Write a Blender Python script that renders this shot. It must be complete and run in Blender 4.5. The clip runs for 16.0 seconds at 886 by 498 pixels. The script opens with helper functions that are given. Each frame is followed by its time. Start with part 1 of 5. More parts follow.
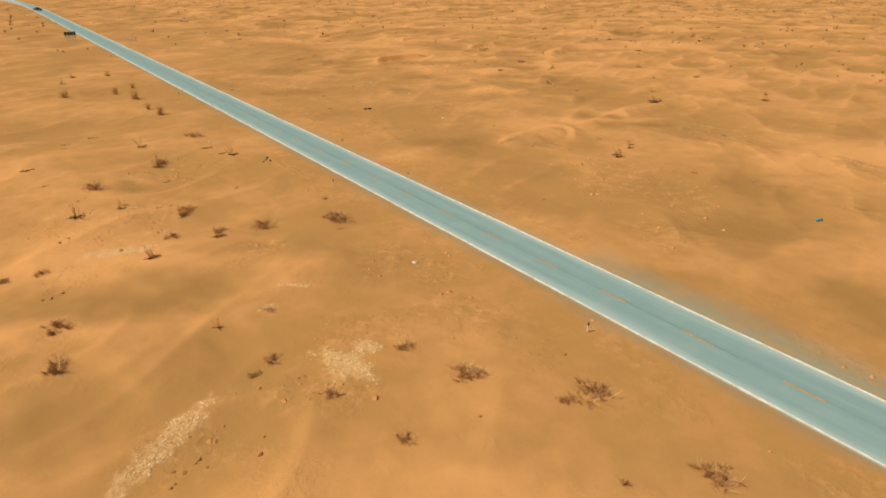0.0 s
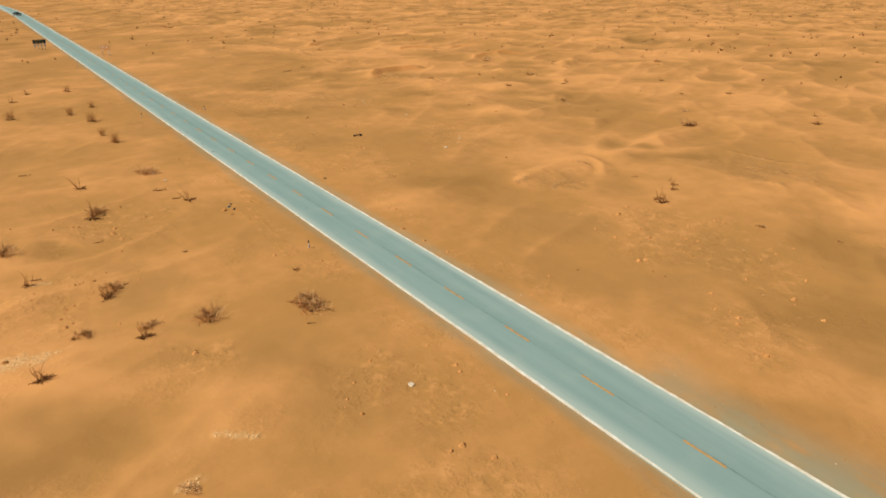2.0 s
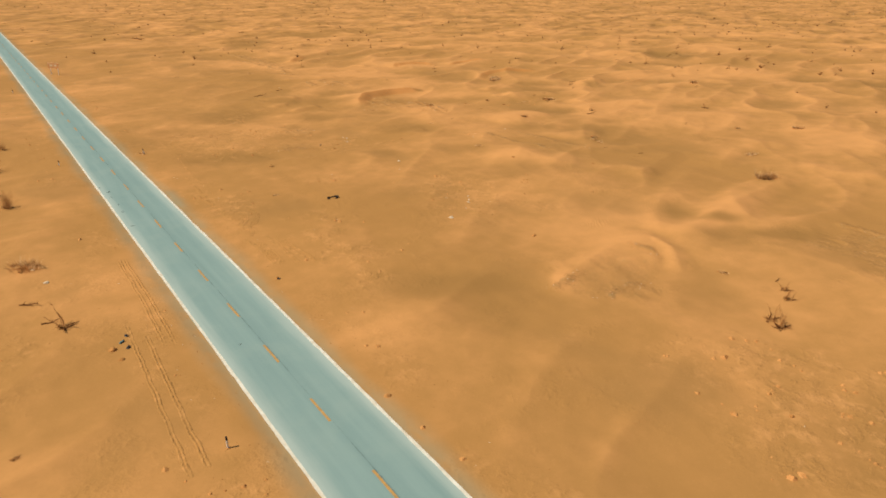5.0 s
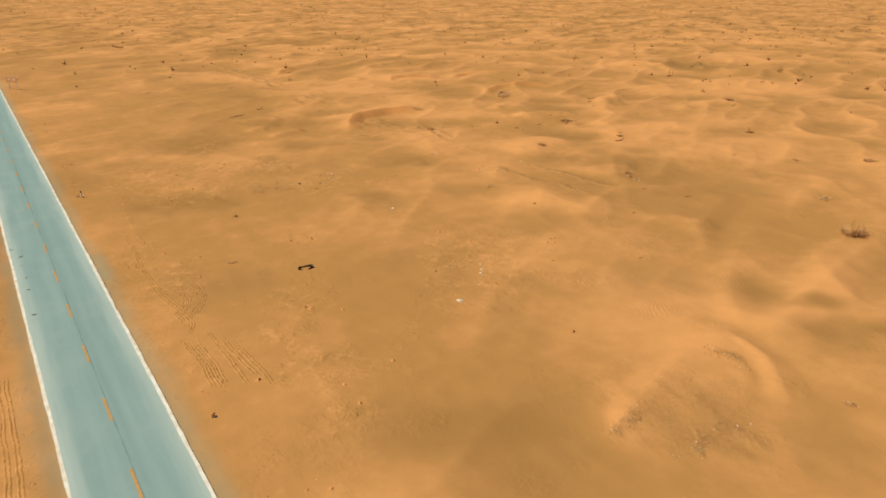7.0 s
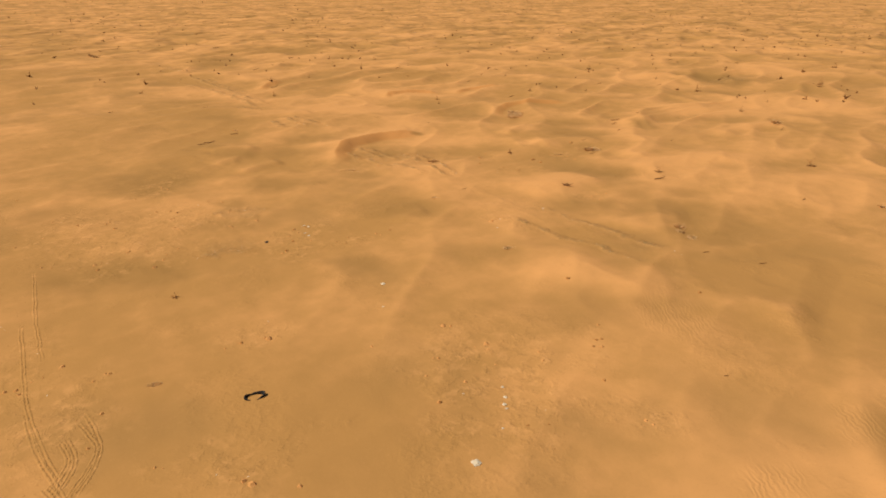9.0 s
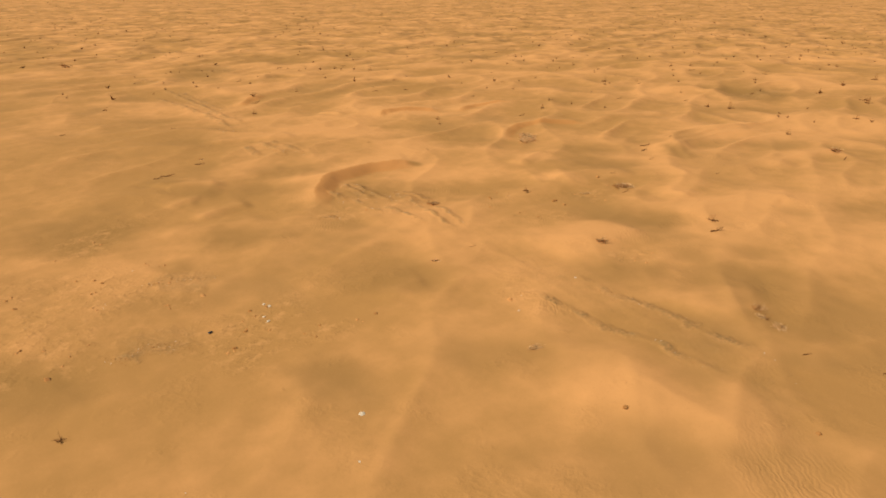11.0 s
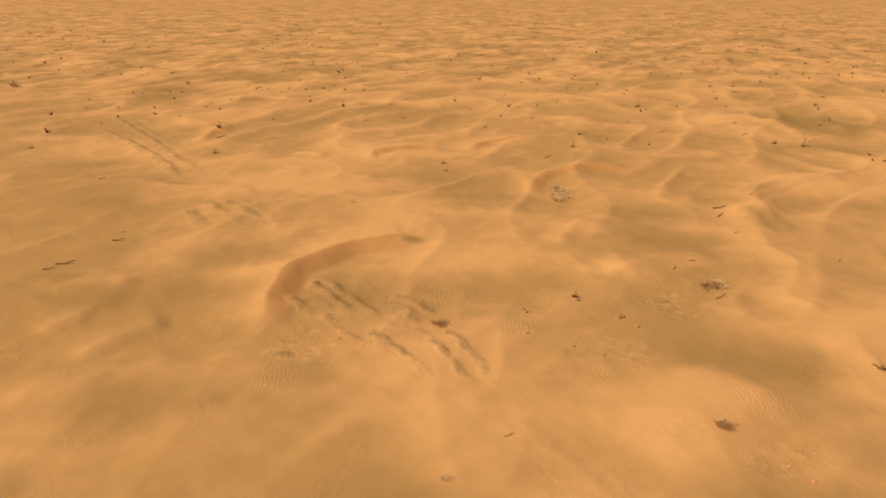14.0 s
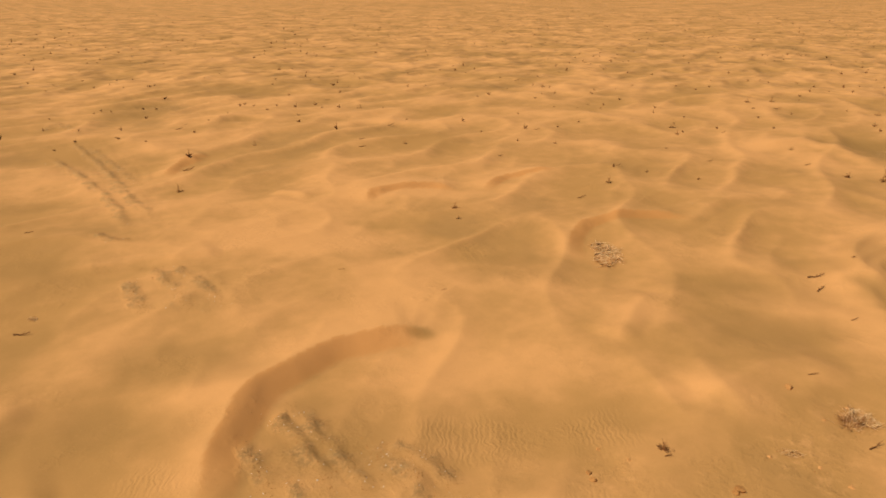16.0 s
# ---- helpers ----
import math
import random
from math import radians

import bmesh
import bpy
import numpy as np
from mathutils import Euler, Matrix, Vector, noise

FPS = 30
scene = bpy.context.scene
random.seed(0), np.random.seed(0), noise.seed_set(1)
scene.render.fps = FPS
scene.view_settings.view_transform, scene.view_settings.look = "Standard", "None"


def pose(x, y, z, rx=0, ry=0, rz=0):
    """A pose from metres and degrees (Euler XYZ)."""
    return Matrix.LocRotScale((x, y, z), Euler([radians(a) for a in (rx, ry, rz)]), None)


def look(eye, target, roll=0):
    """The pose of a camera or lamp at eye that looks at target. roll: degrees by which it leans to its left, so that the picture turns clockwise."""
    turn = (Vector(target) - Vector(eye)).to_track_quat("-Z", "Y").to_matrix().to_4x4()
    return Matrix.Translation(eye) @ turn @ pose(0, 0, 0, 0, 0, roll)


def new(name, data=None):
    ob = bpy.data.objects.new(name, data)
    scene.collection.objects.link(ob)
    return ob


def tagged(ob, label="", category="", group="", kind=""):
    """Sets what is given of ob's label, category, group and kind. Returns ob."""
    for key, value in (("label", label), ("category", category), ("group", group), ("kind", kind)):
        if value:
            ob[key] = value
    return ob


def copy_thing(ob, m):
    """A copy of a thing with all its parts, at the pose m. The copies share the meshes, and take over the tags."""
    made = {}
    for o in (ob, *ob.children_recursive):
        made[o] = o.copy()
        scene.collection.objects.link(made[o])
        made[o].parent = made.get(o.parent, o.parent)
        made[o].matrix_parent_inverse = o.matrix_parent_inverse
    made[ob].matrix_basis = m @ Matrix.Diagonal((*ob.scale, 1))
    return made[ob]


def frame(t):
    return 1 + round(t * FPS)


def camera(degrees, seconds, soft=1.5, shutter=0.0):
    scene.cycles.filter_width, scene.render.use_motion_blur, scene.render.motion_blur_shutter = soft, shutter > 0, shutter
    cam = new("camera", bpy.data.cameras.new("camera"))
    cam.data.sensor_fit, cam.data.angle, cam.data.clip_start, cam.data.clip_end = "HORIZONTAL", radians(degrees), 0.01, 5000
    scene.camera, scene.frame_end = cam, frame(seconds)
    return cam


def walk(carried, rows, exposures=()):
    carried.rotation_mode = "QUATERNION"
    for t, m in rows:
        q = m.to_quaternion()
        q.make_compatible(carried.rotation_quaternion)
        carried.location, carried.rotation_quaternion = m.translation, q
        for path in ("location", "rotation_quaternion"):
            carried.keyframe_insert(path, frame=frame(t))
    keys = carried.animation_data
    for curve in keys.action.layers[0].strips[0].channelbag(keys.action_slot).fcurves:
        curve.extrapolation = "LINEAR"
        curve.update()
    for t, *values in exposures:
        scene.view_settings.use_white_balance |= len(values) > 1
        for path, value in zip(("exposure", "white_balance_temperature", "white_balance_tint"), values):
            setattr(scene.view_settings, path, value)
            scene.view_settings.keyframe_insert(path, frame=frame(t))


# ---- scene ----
cam = camera(67.6, 16.0, 1.8)
PATH = [
    (0, (-48.902, -2.108, 31.721), (-47.857, -0.602, 30.921), -0.1),
    (0.5, (-45.68, 2.879, 31.68), (-44.633, 4.384, 30.881), -0.1),
    (1, (-42.429, 7.802, 31.658), (-41.382, 9.308, 30.861), -0.2),
    (1.5, (-39.28, 12.76, 31.629), (-38.231, 14.265, 30.833), -0.1),
    (2, (-36.111, 17.733, 31.606), (-35.061, 19.238, 30.812), -0.1),
    (2.5, (-32.911, 22.669, 31.602), (-31.859, 24.174, 30.81), -0.1),
    (3, (-29.677, 27.574, 31.572), (-28.623, 29.08, 30.783), -0.1),
    (3.5, (-26.355, 32.464, 31.583), (-25.301, 33.97, 30.795), -0.1),
    (4, (-23.103, 37.4, 31.628), (-22.048, 38.906, 30.84), -0.1),
    (4.2, (-21.839, 39.363, 31.635), (-20.782, 40.868, 30.85), -0.1),
    (6.3, (-7.865, 60.156, 31.514), (-6.805, 61.662, 30.734), -0.2),
    (6.5, (-6.526, 62.165, 31.515), (-5.467, 63.673, 30.738), -0.1),
    (7, (-3.151, 67.246, 31.532), (-2.092, 68.755, 30.757), -0.2),
    (7.5, (0.236, 72.246, 31.553), (1.293, 73.757, 30.78), -0.2),
    (8, (3.627, 77.349, 31.547), (4.686, 78.86, 30.776), -0.2),
    (8.5, (6.984, 82.335, 31.551), (8.043, 83.847, 30.781), -0.2),
    (9, (10.296, 87.319, 31.549), (11.356, 88.831, 30.782), -0.2),
    (9.2, (11.64, 89.267, 31.543), (12.699, 90.782, 30.779), -0.2),
    (11.3, (25.352, 109.427, 31.241), (26.415, 110.944, 30.486), -0.2),
    (11.5, (26.655, 111.39, 31.24), (27.718, 112.908, 30.489), -0.2),
    (12, (29.951, 116.368, 31.308), (31.015, 117.887, 30.559), -0.1),
    (12.5, (33.203, 121.338, 31.386), (34.268, 122.858, 30.639), -0.1),
    (13, (36.486, 126.284, 31.442), (37.551, 127.804, 30.697), -0.1),
    (13.5, (39.694, 131.239, 31.449), (40.759, 132.759, 30.705), -0.1),
    (14, (42.919, 136.347, 31.442), (43.983, 137.869, 30.7), -0.1),
    (14.5, (46.103, 141.625, 31.401), (47.167, 143.148, 30.661), -0.1),
    (15, (49.277, 146.952, 31.352), (50.34, 148.476, 30.614), -0.2),
    (15.5, (52.453, 152.282, 31.361), (53.518, 153.807, 30.626), -0.2),
    (16, (55.607, 157.588, 31.437), (56.674, 159.113, 30.706), -0.2),
]
walk(cam, [(t, look(eye, target, roll)) for t, eye, target, roll in PATH])

world = bpy.data.worlds.new("world")
scene.world = world
world.use_nodes = True
sky = world.node_tree.nodes.new("ShaderNodeTexSky")
sky.sky_type, sky.sun_disc = "NISHITA", False
SUN_UP, SUN_FROM = 53, 288  # degrees over the horizon, and from +y clockwise
sky.sun_elevation, sky.sun_rotation = radians(SUN_UP), radians(SUN_FROM)
world.node_tree.links.new(sky.outputs[0], world.node_tree.nodes["Background"].inputs[0])
world.node_tree.nodes["Background"].inputs[1].default_value = 0.048
sun = new("sun", bpy.data.lights.new("sun", "SUN"))
sun.data.energy, sun.data.angle, sun.data.color = 3.97, radians(0.5), (1.0, 0.93, 0.8)
to_sun = Vector((math.sin(radians(SUN_FROM)), math.cos(radians(SUN_FROM)), math.tan(radians(SUN_UP))))
sun.matrix_world = look(to_sun * 100, (0, 0, 0))


# ---- materials ----
def material(name, rough=0.9, shine=0.2):
    m = bpy.data.materials.new(name)
    m.use_nodes = True
    m.node_tree.nodes["Principled BSDF"].inputs["Roughness"].default_value = rough
    m.node_tree.nodes["Principled BSDF"].inputs["Specular IOR Level"].default_value = shine
    return m, m.node_tree.nodes["Principled BSDF"]


def put(m, socket, value):
    """A link from a socket, or a plain value."""
    if isinstance(value, bpy.types.NodeSocket):
        m.node_tree.links.new(value, socket)
    elif isinstance(value, tuple) and len(value) == 3 and socket.type == "RGBA":
        socket.default_value = (*value, 1)
    else:
        socket.default_value = value


def math_node(m, kind, a, b=0.0, c=0.0):
    n = m.node_tree.nodes.new("ShaderNodeMath")
    n.operation = kind
    for socket, value in zip(n.inputs, (a, b, c)):
        put(m, socket, value)
    return n.outputs[0]


def mix(m, f, a, b):
    n = m.node_tree.nodes.new("ShaderNodeMix")
    n.data_type = "RGBA"
    put(m, n.inputs[0], f)
    put(m, n.inputs[6], a)
    put(m, n.inputs[7], b)
    return n.outputs[2]


def band(m, value, lo, hi):
    """0 below lo, 1 above hi, smooth between."""
    n = m.node_tree.nodes.new("ShaderNodeMapRange")
    n.interpolation_type = "SMOOTHSTEP"
    put(m, n.inputs[0], value)
    n.inputs[1].default_value, n.inputs[2].default_value = lo, hi
    return n.outputs[0]


def where(m, own=False):
    if own:
        return m.node_tree.nodes.new("ShaderNodeTexCoord").outputs["Object"]
    return m.node_tree.nodes.new("ShaderNodeNewGeometry").outputs["Position"]


def stretched(m, place, sx, sy, sz):
    n = m.node_tree.nodes.new("ShaderNodeVectorMath")
    n.operation = "MULTIPLY"
    put(m, n.inputs[0], place)
    n.inputs[1].default_value = (sx, sy, sz)
    return n.outputs[0]


def grain(m, place, scale, detail=4.0, rough=0.55):
    n = m.node_tree.nodes.new("ShaderNodeTexNoise")
    put(m, n.inputs["Vector"], place)
    n.inputs["Scale"].default_value, n.inputs["Detail"].default_value, n.inputs["Roughness"].default_value = scale, detail, rough
    return n.outputs[0]


def relief(m, shader, height, depth):
    n = m.node_tree.nodes.new("ShaderNodeBump")
    n.inputs["Distance"].default_value = depth
    put(m, n.inputs["Height"], height)
    put(m, shader.inputs["Normal"], n.outputs[0])


def sand_material():
    m, shader = material("sand", 0.95, 0.08)
    p = where(m)
    cover = m.node_tree.nodes.new("ShaderNodeAttribute")
    cover.attribute_name = "cover"
    kinds = m.node_tree.nodes.new("ShaderNodeSeparateColor")
    put(m, kinds.inputs[0], cover.outputs["Color"])
    stone, pale, dust, ripple = kinds.outputs[0], kinds.outputs[1], kinds.outputs[2], cover.outputs["Alpha"]
    sand_tones = m.node_tree.nodes.new("ShaderNodeAttribute")
    sand_tones.attribute_name = "sand_tones"
    sizes = m.node_tree.nodes.new("ShaderNodeSeparateColor")
    put(m, sizes.inputs[0], sand_tones.outputs["Color"])
    slip, coarse_and_shade, crest, crumb = sizes.outputs[0], sizes.outputs[1], sizes.outputs[2], sand_tones.outputs["Alpha"]
    wide, middle, small, fine = grain(m, p, 0.03, 4), grain(m, p, 0.33, 6, 0.6), grain(m, p, 4.5, 5, 0.65), grain(m, p, 45, 3)
    # crests peach, flats olive-brown: finer and coarser grains, with light and shade painted in
    tone = math_node(m, "ADD", math_node(m, "MULTIPLY", wide, 0.75), math_node(m, "MULTIPLY", middle, 0.25))
    tone = math_node(m, "ADD", tone, math_node(m, "MULTIPLY", math_node(m, "SUBTRACT", crest, 0.33), 0.3))
    colour = mix(m, band(m, tone, 0.34, 0.66), (0.455, 0.226, 0.066), (0.685, 0.325, 0.107))
    flats = math_node(m, "MULTIPLY", band(m, grain(m, stretched(m, p, 1, 0.7, 1), 0.06, 3, 0.5), 0.52, 0.68), band(m, crest, 0.45, 0.1))
    colour = mix(m, math_node(m, "MULTIPLY", flats, 0.5), colour, (0.36, 0.187, 0.058))
    # listed hollows: coarser sand, plus shade of the slopes put into the colour
    colour = mix(m, math_node(m, "MULTIPLY", coarse_and_shade, 0.85), colour, (0.34, 0.175, 0.05))
    colour = mix(m, math_node(m, "MULTIPLY", band(m, small, 0.55, 0.75), 0.2), colour, (0.66, 0.34, 0.12))
    colour = mix(m, math_node(m, "MULTIPLY", band(m, small, 0.44, 0.3), 0.18), colour, (0.4, 0.18, 0.05))
    broken = math_node(m, "MULTIPLY", crumb, band(m, grain(m, p, 0.7, 5, 0.65), 0.5, 0.66))
    colour = mix(m, math_node(m, "MULTIPLY", broken, 0.38), colour, (0.74, 0.36, 0.125))
    # steep faces redder and slightly darker: their shaded side put into the colour
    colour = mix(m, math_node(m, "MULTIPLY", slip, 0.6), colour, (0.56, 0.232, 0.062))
    chips = grain(m, p, 2.6, 6, 0.7)
    gravel = mix(m, band(m, chips, 0.38, 0.62), (0.29, 0.165, 0.06), (0.58, 0.29, 0.098))
    gravel = mix(m, math_node(m, "MULTIPLY", band(m, grain(m, p, 0.45, 4, 0.6), 0.56, 0.7), 0.55), gravel, (0.35, 0.255, 0.115))
    bare = band(m, math_node(m, "ADD", stone, math_node(m, "MULTIPLY", math_node(m, "SUBTRACT", grain(m, p, 1.3, 6, 0.75), 0.5), 1.6)), 0.3, 1.0)
    colour = mix(m, math_node(m, "MULTIPLY", bare, 0.65), colour, gravel)
    crust = math_node(m, "MULTIPLY", pale, band(m, grain(m, p, 3.2, 5, 0.7), 0.3, 0.58))
    colour = mix(m, math_node(m, "MULTIPLY", crust, 0.65), colour, (0.78, 0.48, 0.21))
    dusty = math_node(m, "MULTIPLY", dust, band(m, grain(m, stretched(m, p, 1, 0.35, 1), 0.7, 5), 0.12, 0.6))
    colour = mix(m, dusty, colour, (0.31, 0.275, 0.165))
    put(m, shader.inputs["Base Color"], colour)
    along = m.node_tree.nodes.new("ShaderNodeVectorMath")
    along.operation = "DOT_PRODUCT"
    put(m, along.inputs[0], p)
    along.inputs[1].default_value = (0.8, -0.6, 0)
    bent = math_node(m, "ADD", along.outputs["Value"], math_node(m, "MULTIPLY", grain(m, p, 0.9, 3), 1.5))
    wave = math_node(m, "SINE", math_node(m, "MULTIPLY", bent, 14.0))
    height = math_node(m, "MULTIPLY", math_node(m, "MULTIPLY", ripple, wave), 0.012)
    rough = math_node(m, "ADD", 0.12, band(m, grain(m, p, 0.11, 4, 0.6), 0.5, 0.66))
    height = math_node(m, "ADD", height, math_node(m, "MULTIPLY", math_node(m, "MULTIPLY", small, rough), 0.022))
    lumps = grain(m, p, 1.5, 4, 0.6)
    height = math_node(m, "ADD", height, math_node(m, "MULTIPLY", math_node(m, "MULTIPLY", band(m, lumps, 0.3, 0.8), rough), 0.045))
    height = math_node(m, "ADD", height, math_node(m, "MULTIPLY", math_node(m, "MULTIPLY", band(m, grain(m, p, 0.95, 5, 0.65), 0.42, 0.8), crumb), 0.085))
    height = math_node(m, "ADD", height, math_node(m, "MULTIPLY", fine, 0.002))
    height = math_node(m, "ADD", height, math_node(m, "MULTIPLY", middle, 0.02))
    height = math_node(m, "ADD", height, math_node(m, "MULTIPLY", math_node(m, "MULTIPLY", chips, math_node(m, "ADD", stone, math_node(m, "MULTIPLY", pale, 0.5))), 0.2))
    middle_of_site = m.node_tree.nodes.new("ShaderNodeVectorMath")
    middle_of_site.operation = "DISTANCE"
    put(m, middle_of_site.inputs[0], p)
    middle_of_site.inputs[1].default_value = (50, 130, 0)
    far = band(m, middle_of_site.outputs["Value"], 170, 330)
    height = math_node(m, "ADD", height, math_node(m, "MULTIPLY", math_node(m, "MULTIPLY", far, grain(m, stretched(m, p, 0.85, 1.25, 1), 0.06, 2, 0.5)), 7.0))
    relief(m, shader, height, 1.0)
    return m


def asphalt_material():
    m, shader = material("asphalt", 0.75, 0.3)
    p = where(m)
    apart = m.node_tree.nodes.new("ShaderNodeSeparateXYZ")
    put(m, apart.inputs[0], p)
    side = math_node(m, "ABSOLUTE", apart.outputs[0])
    long = stretched(m, p, 0.55, 0.03, 1)
    streak, patch, fine = grain(m, long, 1.6, 5, 0.6), grain(m, p, 0.25, 4), grain(m, p, 30, 3)
    colour = mix(m, band(m, streak, 0.25, 0.75), (0.225, 0.33, 0.298), (0.27, 0.378, 0.338))
    colour = mix(m, math_node(m, "MULTIPLY", band(m, patch, 0.45, 0.7), 0.35), colour, (0.31, 0.4, 0.345))
    colour = mix(m, math_node(m, "MULTIPLY", band(m, math_node(m, "ADD", side, math_node(m, "MULTIPLY", streak, 1.2)), 2.9, 4.4), 0.6), colour, (0.5, 0.56, 0.48))
    worn = math_node(m, "SUBTRACT", 1.0, band(m, math_node(m, "ABSOLUTE", math_node(m, "SUBTRACT", apart.outputs[0], 0.35)), 0.1, 0.9))
    colour = mix(m, math_node(m, "MULTIPLY", worn, math_node(m, "MULTIPLY", band(m, streak, 0.35, 0.65), 0.45)), colour, (0.15, 0.245, 0.225))
    colour = mix(m, math_node(m, "MULTIPLY", band(m, fine, 0.5, 0.75), 0.2), colour, (0.4, 0.47, 0.4))
    put(m, shader.inputs["Base Color"], colour)
    relief(m, shader, fine, 0.01)
    return m


def plain_material(name, dark, light, scale, rough=0.85, shine=0.2, bump=0.0, own=True, vary=0.0):
    """A surface of two tones, mottled at two sizes."""
    m, shader = material(name, rough, shine)
    p = where(m, own)
    f = math_node(m, "ADD", math_node(m, "MULTIPLY", grain(m, p, scale, 5, 0.6), 0.7), math_node(m, "MULTIPLY", grain(m, p, scale * 7, 3), 0.3))
    f = band(m, f, 0.32, 0.68)
    if vary:
        chance = m.node_tree.nodes.new("ShaderNodeObjectInfo").outputs["Random"]
        f = math_node(m, "ADD", math_node(m, "MULTIPLY", f, 1 - vary), math_node(m, "MULTIPLY", chance, vary))
    put(m, shader.inputs["Base Color"], mix(m, f, dark, light))
    if bump:
        relief(m, shader, grain(m, p, scale * 3, 4), bump)
    return m


SAND, ASPHALT = sand_material(), asphalt_material()
WHITE_LINE = plain_material("worn_white_paint", (0.66, 0.56, 0.4), (0.86, 0.83, 0.7), 1.1, 0.8, 0.2, own=False)
YELLOW_LINE = plain_material("worn_yellow_paint", (0.42, 0.25, 0.09), (0.62, 0.33, 0.09), 1.5, 0.8, 0.2, own=False)
TAR = plain_material("tar", (0.1, 0.16, 0.15), (0.2, 0.29, 0.26), 2.0, 0.7, 0.3, own=False)
DARK_WOOD = plain_material("dark_dry_wood", (0.12, 0.046, 0.013), (0.27, 0.118, 0.036), 3.0, 0.9, 0.1, vary=0.3)
BROWN_WOOD = plain_material("brown_dry_wood", (0.33, 0.15, 0.046), (0.52, 0.26, 0.088), 3.0, 0.9, 0.1, vary=0.3)
STRAW_STALK = plain_material("dry_straw", (0.55, 0.31, 0.12), (0.85, 0.55, 0.26), 4.0, 0.85, 0.1, vary=0.3)
WHITE_STONE = plain_material("white_limestone", (0.55, 0.42, 0.26), (0.78, 0.64, 0.45), 2.5, 0.9, 0.2, 0.03, vary=0.2)
CHALK = plain_material("cream_crust", (0.66, 0.4, 0.17), (0.84, 0.57, 0.28), 1.2, 0.9, 0.1, own=False)
CRUSTED_SAND = plain_material("crusted_sand", (0.47, 0.22, 0.066), (0.7, 0.33, 0.11), 0.8, 0.95, 0.05, own=False)
BROWN_STONE = plain_material("brown_stone", (0.32, 0.135, 0.036), (0.6, 0.285, 0.088), 2.0, 0.95, 0.05, 0.03, vary=0.5)
RUBBER = plain_material("black_rubber", (0.01, 0.01, 0.011), (0.03, 0.027, 0.025), 4.0, 0.7, 0.4)
WHITE_PAINT = plain_material("white_paint", (0.62, 0.6, 0.52), (0.82, 0.8, 0.72), 3.0, 0.6, 0.4)
BLACK_PAINT = plain_material("black_paint", (0.015, 0.016, 0.016), (0.04, 0.04, 0.038), 3.0, 0.6, 0.4)
SIGN_BROWN = plain_material("orange_brown_sheet", (0.66, 0.27, 0.09), (0.78, 0.36, 0.13), 1.0, 0.5, 0.4)
SIGN_PALE = plain_material("cream_sheet", (0.72, 0.5, 0.28), (0.82, 0.6, 0.36), 1.0, 0.5, 0.4)
SIGN_GREEN = plain_material("dark_green_sheet", (0.012, 0.04, 0.036), (0.025, 0.07, 0.06), 1.0, 0.5, 0.4)
STEEL = plain_material("grey_steel", (0.4, 0.4, 0.37), (0.6, 0.58, 0.52), 2.0, 0.5, 0.5)
CAR_PAINT = plain_material("dark_blue_car_paint", (0.012, 0.035, 0.045), (0.02, 0.05, 0.06), 1.0, 0.25, 0.5)
CAR_GLASS = plain_material("dark_car_glass", (0.02, 0.03, 0.033), (0.035, 0.045, 0.048), 1.0, 0.08, 0.6)
LAMP_RED = plain_material("red_lamp_glass", (0.3, 0.02, 0.015), (0.4, 0.03, 0.02), 2.0, 0.2, 0.5)
BLUE_PLASTIC = plain_material("faded_blue_plastic", (0.09, 0.19, 0.19), (0.2, 0.34, 0.33), 2.0, 0.5, 0.4)
BLACK_PLASTIC = plain_material("black_plastic_film", (0.012, 0.013, 0.013), (0.035, 0.033, 0.03), 3.0, 0.4, 0.5)


# ---- the form of the ground ----
DUNES, ROCKS, LEDGES, CHALKS, RIPPLES, COARSE_SHADE, CRUMBS, SUNLIT = [], [], [], [], [], [], [], []
PATCH_TURN = 35  # the long way of the flats, in degrees from +y clockwise


def smooth(a, b, v):
    s = np.clip((v - a) / (b - a), 0, 1)
    return s * s * (3 - 2 * s)


def lattice(ix, iy, seed):
    n = (ix.astype(np.int64) * 374761393 + iy.astype(np.int64) * 668265263 + seed * 974634211) & 0xFFFFFFFF
    n = ((n ^ (n >> 13)) * 1274126177) & 0xFFFFFFFF
    return ((n ^ (n >> 16)) & 0xFFFF) / 65536.0 * 2 * np.pi


def perlin(x, y, seed=0):
    """Gradient noise, about -0.7 to 0.7, with cells of one unit."""
    ix, iy = np.floor(x), np.floor(y)
    fx, fy = x - ix, y - iy
    u, v = fx * fx * fx * (fx * (fx * 6 - 15) + 10), fy * fy * fy * (fy * (fy * 6 - 15) + 10)
    out = 0
    for dx, wx in ((0, 1 - u), (1, u)):
        for dy, wy in ((0, 1 - v), (1, v)):
            a = lattice(ix + dx, iy + dy, seed)
            out = out + wx * wy * (np.cos(a) * (fx - dx) + np.sin(a) * (fy - dy))
    return out


def dune(crest, height, slip, back):
    """A dune with its crest along the points; its steep side is on the right of the way along them."""
    DUNES.append((crest, height, slip, back))


def rock(x, y, rx, ry, amount=1.0):
    ROCKS.append((x, y, rx, ry, amount))


def chalk(x, y, rx, ry, turn=0.0):
    CHALKS.append((x, y, rx, ry, turn))


def ledge(crest, height, width):
    """A low rib of bare stony ground along the points."""
    LEDGES.append((crest, height, width))


def ripples(x, y, rx, ry):
    RIPPLES.append((x, y, rx, ry, 1.0))


def coarse_shade(x, y, rx, ry, amount=1.0):
    """A wind-scoured shallow hollow; its olive-brown colour is coarser sand and some painted shade."""
    COARSE_SHADE.append((x, y, rx, ry, amount))


